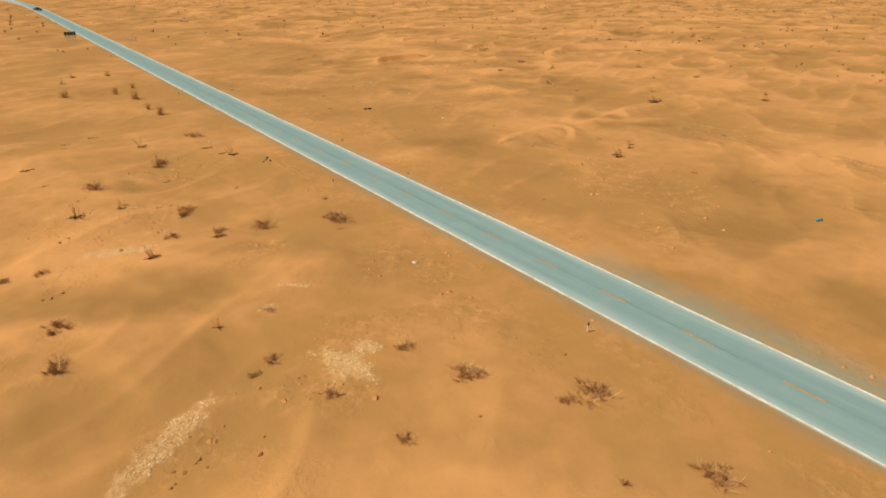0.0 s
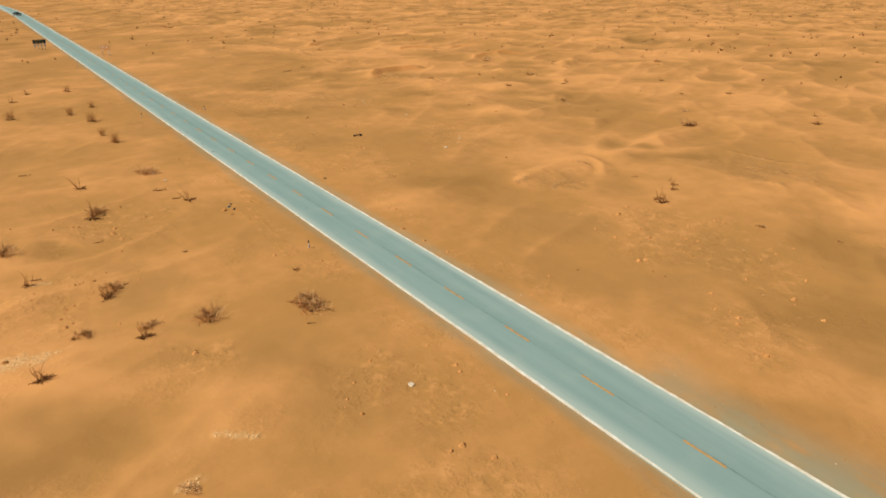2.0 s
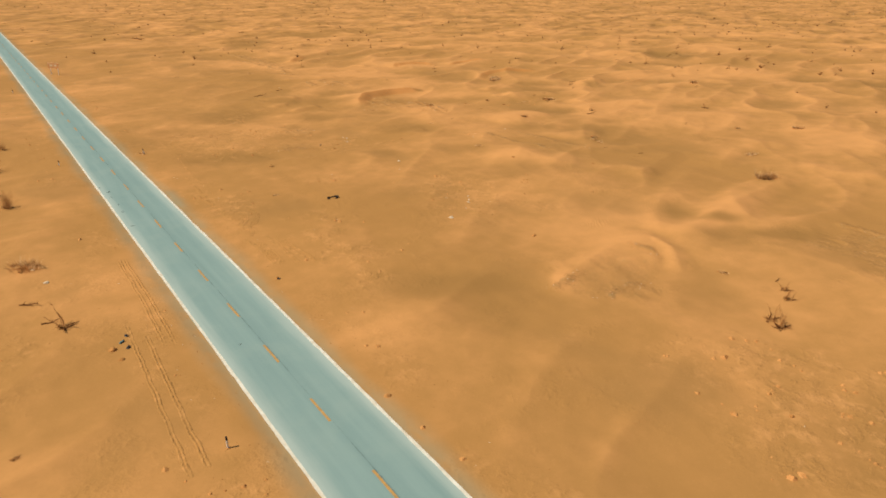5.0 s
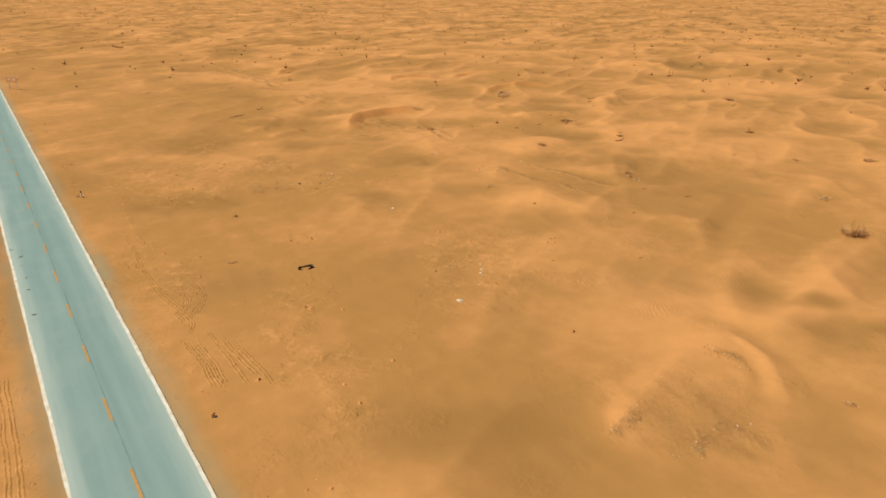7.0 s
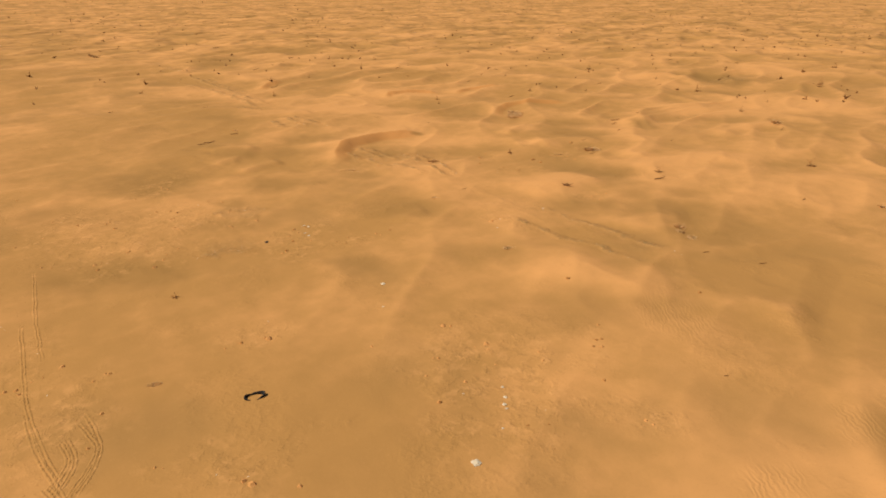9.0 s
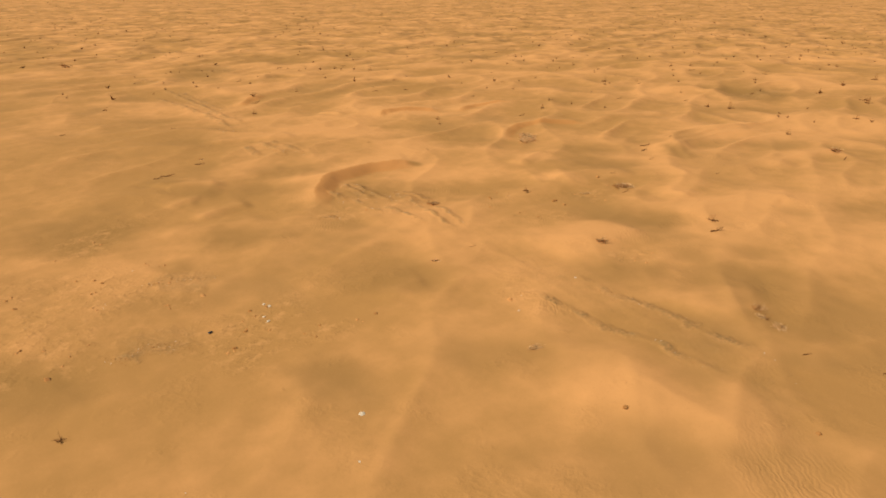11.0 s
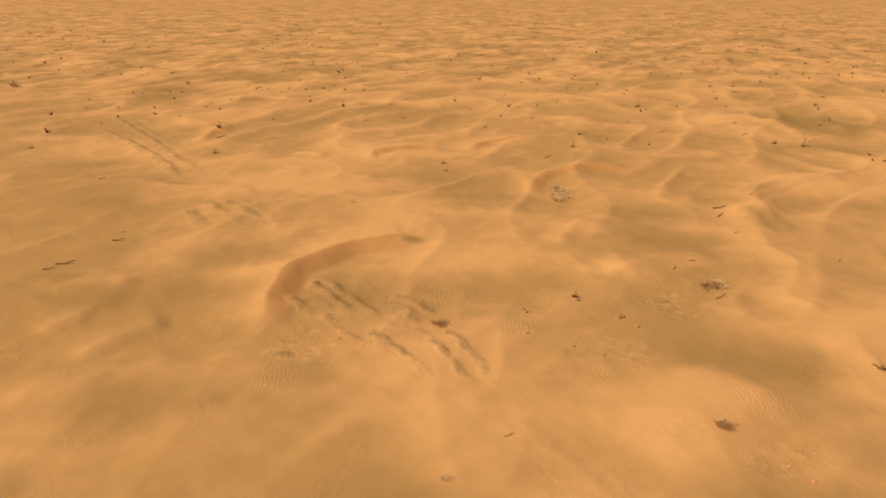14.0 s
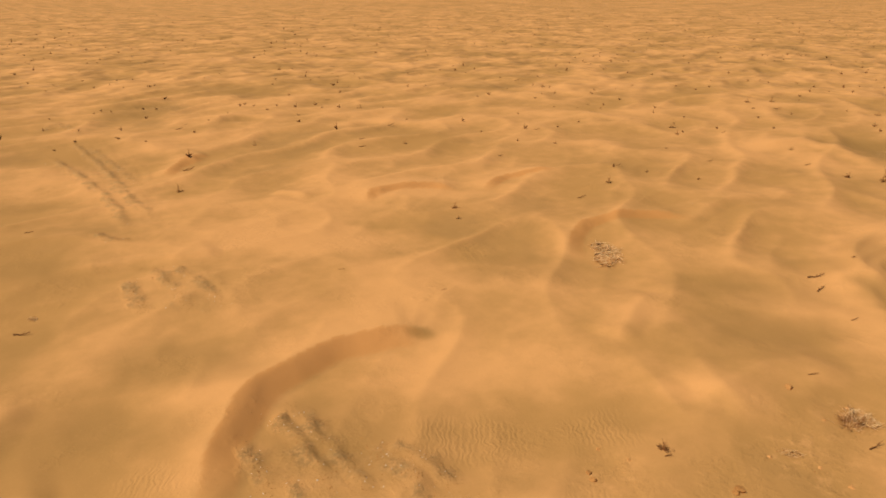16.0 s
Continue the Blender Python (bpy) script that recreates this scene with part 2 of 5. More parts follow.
def sunlit_sand(x, y, rx, ry):
    """A slope of peach-coloured sand, brightened in colour as if turned to the sun."""
    SUNLIT.append((x, y, rx, ry, 1.0))


def crumbs(x, y, rx, ry):
    """Trodden, crusted sand broken into small lumps."""
    CRUMBS.append((x, y, rx, ry, 1.0))


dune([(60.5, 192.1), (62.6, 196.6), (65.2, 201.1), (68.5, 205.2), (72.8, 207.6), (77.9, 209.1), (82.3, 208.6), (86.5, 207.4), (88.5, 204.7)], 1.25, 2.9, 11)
dune([(45.3, 196.9), (47.4, 199.4), (49.8, 200.5), (52.4, 200.9), (55.0, 200.8)], 0.65, 2.2, 8)
dune([(103.9, 248.2), (109.1, 249.7), (115.7, 247.9), (119.5, 243.6)], 0.60, 1.7, 9)
dune([(121.6, 241.0), (129.3, 245.4), (135.0, 245.1), (142.3, 244.5)], 0.68, 1.8, 9)
dune([(80.5, 281.9), (85.2, 289.1), (91.0, 293.8)], 0.68, 2.1, 8)
dune([(93.1, 261.5), (95.2, 257.9), (96.8, 252.6)], 0.45, 1.8, 7)
dune([(111.7, 210.3), (118.4, 216.9), (124.0, 219.4), (129.6, 218.9), (136.3, 216.0), (139.3, 211.7)], 0.68, 2.1, 9)
dune([(101.1, 193.7), (104.0, 195.2), (108.7, 197.3), (113.6, 199.1)], 0.60, 2.3, 7)
dune([(113.5, 180.1), (109.4, 182.6), (105.1, 183.1), (98.1, 182.0), (96.2, 182.3), (97.2, 185.1), (99.5, 189.9), (101.2, 193.9)], 0.41, 3.7, 3.2)
dune([(133.2, 187.7), (142.9, 191.9), (150.9, 191.6), (160.7, 189.3), (164.5, 185.8)], 0.68, 2.9, 8)
dune([(127.6, 183.6), (122.6, 177.8), (120.5, 173.3), (115.6, 169.8), (110.3, 168.1), (109.7, 165.1), (109.5, 162.0)], 0.60, 3.4, 5)
dune([(132.5, 211.4), (139.5, 212.4), (149.3, 213.9), (159.9, 211.7), (164.7, 208.3)], 0.60, 2.3, 9)
dune([(173.3, 207.6), (170.6, 199.1), (167.7, 192.7), (168.1, 187.4)], 0.60, 2.9, 8)
dune([(58.3, 244.5), (66.2, 241.2), (73.7, 238.5), (78.0, 238.2)], 0.52, 2.5, 9)
dune([(124.6, 302.1), (135.9, 307.1), (147.8, 296.5), (164.3, 289.6)], 0.75, 2.9, 12)
dune([(97.5, 321.0), (111.3, 333.8), (121.3, 324.4)], 0.68, 2.9, 10)
dune([(161.4, 276.3), (185.4, 279.6), (192.8, 265.1)], 0.68, 2.9, 12)
dune([(185.0, 232.8), (198.7, 229.8), (200.0, 220.7), (190.9, 206.0)], 0.75, 3.4, 10)
dune([(43.5, 217.0), (46.6, 217.9), (50.4, 214.0), (54.5, 212.4)], 0.60, 5.8, 8)
dune([(42.9, 205.6), (45.6, 206.6), (48.3, 205.6)], 0.25, 4, 8)
dune([(63.0, 183.3), (66.9, 183.0), (69.3, 179.9), (70.2, 174.9)], 0.38, 5.8, 6)
dune([(102.3, 246.7), (106.0, 249.7), (112.4, 249.3), (119.6, 246.4)], 0.60, 1.6, 8)
dune([(97.5, 182.4), (101.9, 182.3), (107.5, 182.6), (111.7, 181.4), (115.6, 179.3)], 0.68, 4.6, 8)
dune([(82.9, 286.0), (88.0, 293.3), (93.2, 295.7)], 0.68, 1.8, 8)
dune([(28.7, 214.0), (35.2, 214.5), (42.0, 213.6), (48.2, 208.1)], 0.30, 4.6, 9)
dune([(39.3, 198.1), (44.9, 194.6), (50.0, 193.8), (54.4, 194.1)], 0.30, 5.8, 7)
dune([(106.4, 185.5), (94.4, 180.7), (86.8, 181.7)], 0.38, 4.6, 5)
dune([(107.9, 169.7), (113.8, 169.2), (118.6, 171.0), (121.1, 175.2)], 0.45, 3.4, 5)
dune([(128.7, 184.0), (138.8, 189.0), (150.9, 189.8), (159.2, 187.5)], 0.68, 2.9, 8)
dune([(134.2, 164.2), (141.2, 166.9), (149.2, 166.2), (156.9, 163.4)], 0.68, 2.9, 8)
dune([(99.3, 156.1), (104.8, 158.8), (111.7, 157.6), (119.3, 154.9), (116.5, 150.6)], 0.60, 4.6, 8)
dune([(76.7, 140.3), (81.6, 141.7), (85.9, 141.0), (88.5, 138.3)], 0.60, 5.8, 8)
dune([(75.9, 159.0), (80.9, 159.6), (87.3, 159.6), (93.0, 158.5)], 0.52, 4.6, 8)
dune([(54.8, 159.9), (57.1, 162.4), (60.4, 162.0)], 0.30, 4.6, 6)
dune([(27.9, 92.3), (32.3, 93.2), (36.7, 94.7), (42.2, 96.0), (47.7, 96.3), (52.0, 95.1)], 0.52, 7.0, 6)
dune([(52.0, 95.1), (54.2, 98.3), (60.2, 102.9), (71.8, 108.7), (80.4, 111.4), (86.0, 110.2)], 0.42, 7.8, 4)
dune([(51.2, 93.8), (57.7, 94.5), (65.8, 95.6), (76.4, 98.0)], 0.58, 4.6, 7)
dune([(84.2, 110.0), (97.1, 114.6), (105.8, 113.8), (108.5, 108.3)], 0.60, 3.4, 8)
dune([(113.0, 168.8), (133.0, 185.0), (152.0, 187.6), (166.4, 183.2)], 0.68, 2.9, 9)
dune([(53.3, 134.5), (62.1, 135.9), (63.5, 130.3), (63.5, 121.9)], 0.52, 5.8, 7)
dune([(61.6, 156.7), (67.3, 172.2), (76.6, 183.8)], 0.38, 5.8, 5)
dune([(57.2, 94.2), (65.1, 96.0), (79.6, 98.5), (91.2, 99.1)], 0.68, 4.0, 7)
dune([(68.4, 113.5), (77.9, 117.6), (89.7, 121.6)], 0.52, 3.4, 7)
dune([(98.1, 103.4), (97.3, 94.8), (100.9, 88.3)], 0.52, 3.4, 8)
dune([(110.6, 97.6), (127.8, 101.6), (140.3, 100.2)], 0.60, 3.4, 8)
dune([(34.3, 90.7), (43.0, 92.8), (44.7, 89.6)], 0.38, 3.4, 4)
dune([(-50.7, 53.1), (-42.2, 59.2), (-33.8, 54.0), (-21.9, 62.0), (-15.4, 63.3)], 0.50, 9, 10)
dune([(-52.6, 61.6), (-48.9, 63.2), (-43.1, 62.5)], 0.33, 6, 8)
dune([(-36.7, 107.1), (-31.2, 106.1), (-28.5, 99.8)], 0.39, 3, 6)
dune([(-46.7, 96.5), (-40.2, 94.6), (-34.5, 87.5)], 0.33, 4, 6)
dune([(-28.3, 23.4), (-24.6, 26.8), (-21.2, 30.0)], 0.28, 4, 5)
dune([(-51.4, 82.1), (-44.7, 80.3), (-35.6, 71.1), (-30.8, 62.5)], 0.59, 10, 12)
dune([(-52.8, 57.2), (-46.8, 54.6), (-40.5, 51.6), (-34.4, 49.2)], 0.52, 8, 10)
dune([(-35.2, 106.3), (-32.5, 105.5), (-29.1, 104.1)], 0.30, 3, 6)
dune([(27.1, 92.2), (31.9, 93.4), (36.6, 94.6), (43.9, 96.1), (49.1, 95.6), (48.3, 91.8), (45.6, 88.4), (42.6, 86.0)], 0.5, 1.9, 2.4)
rock(71.2, 189, 5.4, 11, 0.55)
rock(72.5, 145, 3.5, 26, 0.45)
rock(71.5, 229, 4.5, 9, 0.5)
rock(74, 290, 6, 45, 0.5)
rock(68, 74, 8, 11, 0.8)
rock(36.5, 90.5, 8, 6.0, 0.6)
rock(38.2, 178.8, 4, 4, 0.8)
rock(32.7, 166.7, 4.5, 3, 0.7)
rock(433.0, 359.7, 16, 9, 0.8)
rock(210.9, 213.4, 14, 5, 0.8)
rock(101.0, 364.4, 9, 9, 0.7)
rock(191.1, 192.0, 6, 5, 0.6)
rock(68.4, 45.7, 4, 9, 0.9)
rock(45.5, 34.2, 4, 5, 0.6)
ledge([(66.6, 199.8), (66.4, 196.3), (66.7, 195.0), (66.4, 193.0)], 0.28, 0.88)
ledge([(69.5, 201.5), (70.1, 199.6), (70.2, 196.9), (70.2, 194.5), (70.2, 190.6)], 0.42, 0.99)
ledge([(71.9, 202.5), (71.7, 198.9), (71.7, 196.6), (72.0, 192.1), (71.8, 188.9)], 0.39, 1.10)
ledge([(74.4, 194.4), (74.4, 192.1), (75.1, 189.6), (75.6, 187.3)], 0.15, 0.88)
ledge([(75.3, 193.3), (76.6, 189.9), (76.9, 186.4)], 0.28, 0.99)
ledge([(68.0, 194.1), (67.5, 188.4), (67.9, 183.8)], 0.10, 0.45)
ledge([(69.6, 188.0), (69.8, 182.5), (69.5, 176.2)], 0.10, 0.45)
ledge([(75.9, 183.7), (74.8, 177.4), (73.3, 172.7)], 0.10, 0.45)
ledge([(59.4, 188.7), (61.1, 187.9), (61.6, 186.7)], 0.10, 0.55)
ledge([(65.6, 235.5), (65.5, 229.5), (65.5, 225.5)], 0.11, 0.88)
ledge([(68.8, 237.2), (69.4, 230.0), (69.1, 223.9)], 0.28, 0.99)
ledge([(71.1, 236.1), (72.3, 229.1), (72.5, 222.6)], 0.11, 0.88)
ledge([(65.5, 314.7), (68.5, 291.5), (70.2, 269.3), (68.7, 250.5)], 0.28, 1.10)
ledge([(71.2, 327.7), (73.1, 297.6), (73.1, 273.3), (73.8, 253.3)], 0.28, 1.21)
ledge([(73.5, 317.3), (75.6, 297.3), (75.6, 278.2)], 0.11, 0.99)
ledge([(65.1, 254.6), (66.7, 250.4), (68.7, 249.0)], 0.28, 0.88)
ledge([(67.4, 347.2), (72.3, 351.6), (75.1, 330.7)], 0.13, 1.32)
ledge([(74.2, 155.0), (74.3, 150.7), (74.2, 147.4), (75.1, 145.1), (75.5, 140.0), (74.7, 137.1), (75.6, 134.0), (75.2, 131.8), (74.7, 128.3)], 0.10, 0.67)
ledge([(65.5, 153.5), (67.3, 151.1), (67.9, 146.4), (68.1, 142.5), (69.6, 138.5), (69.3, 136.0), (69.8, 132.1), (69.7, 130.2)], 0.08, 0.60)
ledge([(75.2, 189.7), (73.1, 181.0), (71.5, 171.6)], 0.10, 0.45)
ledge([(34.0, 179.6), (37.8, 179.1), (41.6, 177.4)], 0.12, 0.77)
ledge([(28.0, 164.9), (29.8, 164.7), (31.4, 165.2), (33.3, 164.8), (34.8, 162.5)], 0.12, 0.99)
ledge([(74.2, 85.1), (74.8, 81.5), (74.6, 77.2), (75.5, 73.4), (78.7, 71.2)], 0.32, 0.95)
ledge([(68.3, 75.7), (68.5, 71.8), (69.3, 68.3)], 0.32, 0.95)
ledge([(59.3, 73.2), (60.2, 70.8), (60.7, 68.0), (58.8, 63.9)], 0.32, 0.95)
ledge([(45.4, 95.1), (46.2, 93.7), (45.0, 90.8)], 0.10, 0.60)
ledge([(32.6, 88.3), (36.2, 88.1), (39.8, 87.6)], 0.11, 0.88)
ledge([(29.3, 92.5), (32.4, 92.8), (34.9, 93.2)], 0.12, 0.66)
ledge([(67.4, 49.4), (69.6, 46.3), (69.5, 42.0)], 0.32, 0.95)
ledge([(64.9, 46.7), (66.0, 43.7), (64.2, 39.8)], 0.32, 0.95)
ledge([(45.6, 36.4), (47.4, 34.3), (47.4, 32.3)], 0.08, 0.60)
ledge([(68.2, 78.0), (67.8, 68.2), (65.9, 63.5)], 0.32, 0.95)
chalk(-28.7, 41.4, 1.6, 3.2, 10)
chalk(-25.8, 42.9, 1.3, 1.2, 30)
chalk(-43.4, 40.3, 1.1, 5.6, -54)
chalk(-39.4, 78.2, 4.2, 1.7, -10)
chalk(-30.5, 54.4, 0.8, 0.6, 0)
chalk(-26.6, 57.4, 2.2, 0.25, -35)
chalk(-35.1, 94.8, 1.5, 0.4, -20)
ripples(59.1, 185.2, 2.4, 3.0)
ripples(59.5, 199.8, 2.3, 1.4)
ripples(89.3, 157.7, 4.4, 2.4)
ripples(43.5, 195.9, 1.7, 0.9)
ripples(82.5, 179.0, 2.5, 2.7)
ripples(83.3, 168.3, 2.2, 2.0)
ripples(81.0, 190.5, 4.7, 3.1)
ripples(89.6, 185.3, 2.6, 3.2)
ripples(60.2, 199.0, 2.5, 1.7)
ripples(62.1, 121.0, 3.3, 4.8)
ripples(48.6, 103.2, 2.3, 1.8)
ripples(59.2, 102.7, 1.9, 3.1)
ripples(66.9, 148.7, 2.4, 1.3)
ripples(113.1, 180.1, 0.6, 0.9)
coarse_shade(210.2, 216.8, 12.7, 10.6, 1.2)
coarse_shade(430.4, 360.3, 9.2, 22.0, 1)
coarse_shade(276.4, 436.0, 11.6, 14.0, 0.9)
coarse_shade(221.6, 300.0, 6.2, 8.5, 0.8)
coarse_shade(99.9, 363.1, 8.6, 6.3, 0.9)
coarse_shade(130.5, 381.5, 11.2, 14.5, 0.6)
coarse_shade(115.4, 186.1, 7.7, 5.8, 0.8)
coarse_shade(132.3, 182.8, 3.4, 5.3, 0.9)
coarse_shade(97.2, 160.4, 5.0, 3.9, 0.9)
coarse_shade(93.8, 164.7, 5.6, 3.6, 0.7)
coarse_shade(48.9, 187.4, 7.8, 3.5, 0.7)
coarse_shade(48.9, 210.9, 5.1, 3.0, 0.8)
coarse_shade(45.7, 219.4, 4.2, 2.2, 0.6)
coarse_shade(63.2, 183.7, 5.0, 2.7, 0.6)
coarse_shade(102.2, 213.8, 4.5, 3.0, 0.5)
coarse_shade(97.9, 275.5, 7.2, 3.9, 0.5)
coarse_shade(58.2, 277.6, 8.3, 3.6, 0.5)
coarse_shade(122.1, 195.5, 6.4, 4.0, 0.6)
coarse_shade(149.2, 261.9, 9.4, 4.1, 0.4)
coarse_shade(135.8, 191.9, 5.8, 2.8, 0.5)
coarse_shade(88.9, 142.7, 8.1, 5.4, 0.8)
coarse_shade(82.6, 149.1, 3.0, 3.0, 0.8)
coarse_shade(31.4, 201.6, 5.6, 6.6, 0.9)
coarse_shade(39.1, 182.7, 3.1, 2.0, 0.6)
coarse_shade(59.2, 164.2, 6.0, 4.5, 0.7)
coarse_shade(59.1, 143.9, 5.3, 3.9, 0.8)
coarse_shade(83.2, 135.7, 2.8, 1.9, 0.6)
coarse_shade(43.1, 151.8, 3.9, 2.0, 0.6)
coarse_shade(95.2, 358.0, 10.8, 9.2, 0.7)
coarse_shade(132.0, 173.3, 10.3, 10.8, 0.5)
coarse_shade(110.0, 209.1, 7.5, 3.4, 0.4)
coarse_shade(54.6, 164.8, 4.7, 2.6, 0.5)
coarse_shade(19.4, 165.9, 8.4, 5.1, 1)
coarse_shade(31.7, 202.7, 6.2, 5.1, 0.7)
coarse_shade(55.5, 127.5, 7.6, 6.0, 0.7)
coarse_shade(59.7, 99.9, 3.6, 4.7, 1)
coarse_shade(58.5, 90.5, 4.8, 3.0, 0.6)
coarse_shade(23.0, 98.2, 7.2, 4.7, 0.8)
coarse_shade(195.2, 149.6, 6.1, 6.1, 0.9)
coarse_shade(55.6, 167.6, 6.1, 4.7, 0.5)
coarse_shade(36.1, 174.6, 5.8, 2.9, 0.5)
coarse_shade(62.4, 94.1, 4.0, 1.7, 0.9)
coarse_shade(211.1, 210.6, 9.0, 7.9, 0.9)
coarse_shade(29.9, 40.9, 8.1, 6.1, 0.9)
coarse_shade(20.6, 22.5, 3.5, 6.4, 1)
coarse_shade(-42.7, 65.0, 11.4, 4.6, 0.9)
coarse_shade(-50.5, 47.8, 5.1, 5.3, 0.9)
coarse_shade(8.2, 35.9, 7.3, 2.8, 0.5)
coarse_shade(-25.7, 26.8, 3.6, 2.9, 0.4)
coarse_shade(-22.8, 66.4, 6.0, 3.0, 0.5)
coarse_shade(20.7, 188.9, 9.9, 5.2, 0.6)
coarse_shade(200.3, 134.2, 12.6, 7.1, 1)
coarse_shade(73.1, 195.3, 9.6, 5.5, 0.6)
coarse_shade(49.6, 54.3, 7.3, 4.0, 0.4)
coarse_shade(-32.6, 103.6, 3.9, 1.8, 0.8)
coarse_shade(187.3, 201.3, 9.9, 6.9, 0.7)
coarse_shade(22.5, 94.0, 6.1, 6.2, 0.6)
coarse_shade(65.2, 85.8, 6.0, 2.4, 0.9)
coarse_shade(28.7, 199.1, 6.8, 4.7, 0.8)
coarse_shade(17.6, 164.5, 5.5, 3.6, 0.7)
coarse_shade(32.3, 59.6, 7.6, 6.1, 0.4)
coarse_shade(202.8, 135.3, 12.6, 6.9, 1)
coarse_shade(204.0, 208.5, 8.0, 8.0, 0.9)
coarse_shade(201.1, 338.0, 10.8, 10.7, 0.9)
coarse_shade(72.4, 194.2, 7.9, 3.8, 0.8)
coarse_shade(115.0, 184.8, 6.6, 5.6, 0.7)
coarse_shade(123.5, 192.2, 7.6, 5.7, 0.5)
coarse_shade(106.7, 215.1, 5.6, 3.3, 0.5)
coarse_shade(57.2, 245.3, 6.1, 3.9, 0.5)
coarse_shade(439.3, 363.5, 8.9, 21.1, 0.9)
coarse_shade(98.2, 367.0, 9.1, 7.7, 0.8)
coarse_shade(86.8, 206.5, 1.4, 0.9, 1)
coarse_shade(66.4, 213.7, 7.7, 4.1, 0.7)
coarse_shade(60.1, 205.9, 6.5, 4.2, 0.8)
coarse_shade(55.5, 226.4, 4.4, 3.9, 0.6)
coarse_shade(-35.3, 64.2, 7.8, 4.5, 0.8)
coarse_shade(-26.5, 70.3, 8.8, 2.6, 0.5)
coarse_shade(45.8, 49.9, 4.8, 7.9, 0.8)
coarse_shade(23.0, 37.9, 3.0, 6.5, 0.7)
coarse_shade(-33.5, 105.2, 4.1, 1.6, 0.8)
coarse_shade(36.3, 90.1, 5.2, 5.1, 0.5)
coarse_shade(44.0, 83.4, 3.8, 5.3, 0.6)
coarse_shade(89.1, 143.4, 5.5, 4.7, 0.8)
coarse_shade(96.5, 145.6, 4.4, 2.6, 0.6)
coarse_shade(34.0, 200.1, 4.9, 4.9, 0.8)
coarse_shade(143.4, 186.6, 6.1, 8.5, 0.5)
coarse_shade(-50.4, 56.8, 3.8, 3.9, 0.6)
coarse_shade(-50.8, 67.8, 3.3, 2.6, 0.6)
coarse_shade(-39.5, 50.3, 5.8, 3.7, 0.4)
sunlit_sand(32.2, 93.7, 1.3, 3.3)
sunlit_sand(46.3, 96.6, 3.1, 1.7)
sunlit_sand(58.3, 94.8, 2.8, 2.6)
coarse_shade(79.6, 151.7, 5.0, 4.5, 0.8)
coarse_shade(91.0, 149.6, 3.6, 4.9, 0.7)
coarse_shade(89.2, 139.7, 7.4, 6.8, 0.6)
coarse_shade(84.2, 132.8, 3.5, 3.2, 0.6)
sunlit_sand(87.9, 199.6, 8.8, 3.4)
sunlit_sand(88.8, 234.3, 12.7, 6.0)
sunlit_sand(99.7, 184.8, 2.4, 2.3)
sunlit_sand(107.6, 195.7, 3.5, 2.6)
sunlit_sand(113.6, 244.4, 8.3, 3.2)
sunlit_sand(89.8, 196.7, 12.5, 5.5)
sunlit_sand(93.4, 218.4, 9.0, 6.4)
crumbs(-26.0, 109.6, 9.7, 9.1)
crumbs(-32.7, 91.7, 5.5, 5.8)
crumbs(-13.1, 57.2, 5.8, 4.6)
crumbs(-8.5, 80.6, 4.1, 3.9)
crumbs(-26.2, 68.8, 5.2, 3.8)
crumbs(33.8, 63.6, 9.4, 8.9)
crumbs(18.8, 44.9, 5.3, 6.8)
crumbs(42.2, 125.2, 8.9, 7.8)
crumbs(15.9, 113.4, 5.4, 4.5)
crumbs(10.9, 137.4, 3.7, 6.1)
crumbs(15.8, 120.6, 3.2, 3.3)
crumbs(14.7, 104.8, 2.6, 4.1)
crumbs(20.6, 173.6, 10.8, 8.0)
crumbs(14.3, 114.5, 2.9, 3.6)
crumbs(41.7, 126.5, 7.5, 6.6)
crumbs(26.8, 141.7, 3.7, 2.7)
crumbs(19.5, 125.3, 5.1, 2.7)
crumbs(47.2, 112.4, 3.0, 1.8)
crumbs(29.1, 181.0, 11.9, 7.6)
crumbs(17.5, 185.0, 6.9, 9.9)
crumbs(40.9, 163.5, 6.6, 6.2)
crumbs(41.0, 121.7, 3.7, 2.4)
crumbs(29.7, 178.6, 4.0, 4.9)
crumbs(45.9, 159.0, 3.1, 2.7)
crumbs(39.1, 160.2, 3.8, 5.1)
crumbs(65.9, 153.2, 2.8, 1.9)
crumbs(31.1, 198.0, 4.4, 7.0)
crumbs(63.2, 188.0, 4.3, 3.9)
crumbs(83.6, 153.6, 2.9, 2.0)
crumbs(85.9, 169.8, 4.2, 3.7)
crumbs(102.7, 151.7, 2.6, 2.2)
crumbs(-32.3, 39.4, 5.4, 3.8)
crumbs(-25.3, 45.0, 6.2, 5.0)
crumbs(-12.2, 53.4, 3.8, 5.9)
crumbs(-42.7, 38.6, 4.8, 3.7)
crumbs(-39.7, 89.2, 11.0, 8.9)
crumbs(-45.7, 73.2, 3.6, 4.6)
crumbs(-15.2, 43.1, 6.6, 5.6)
crumbs(99.1, 174.6, 4.5, 4.2)
crumbs(86.9, 181.7, 2.4, 2.4)
crumbs(106.7, 175.1, 2.7, 3.4)
crumbs(33.5, 54.9, 4.7, 11.7)
crumbs(27.4, 64.3, 5.0, 6.1)
crumbs(33.9, 72.5, 7.6, 4.7)
crumbs(40.3, 121.5, 6.8, 8.9)


def road_line(y):
    """The road's centre: straight at first, bending gently left far off."""
    return -0.00022 * np.clip(np.asarray(y, float) - 535, 0, 500) ** 2


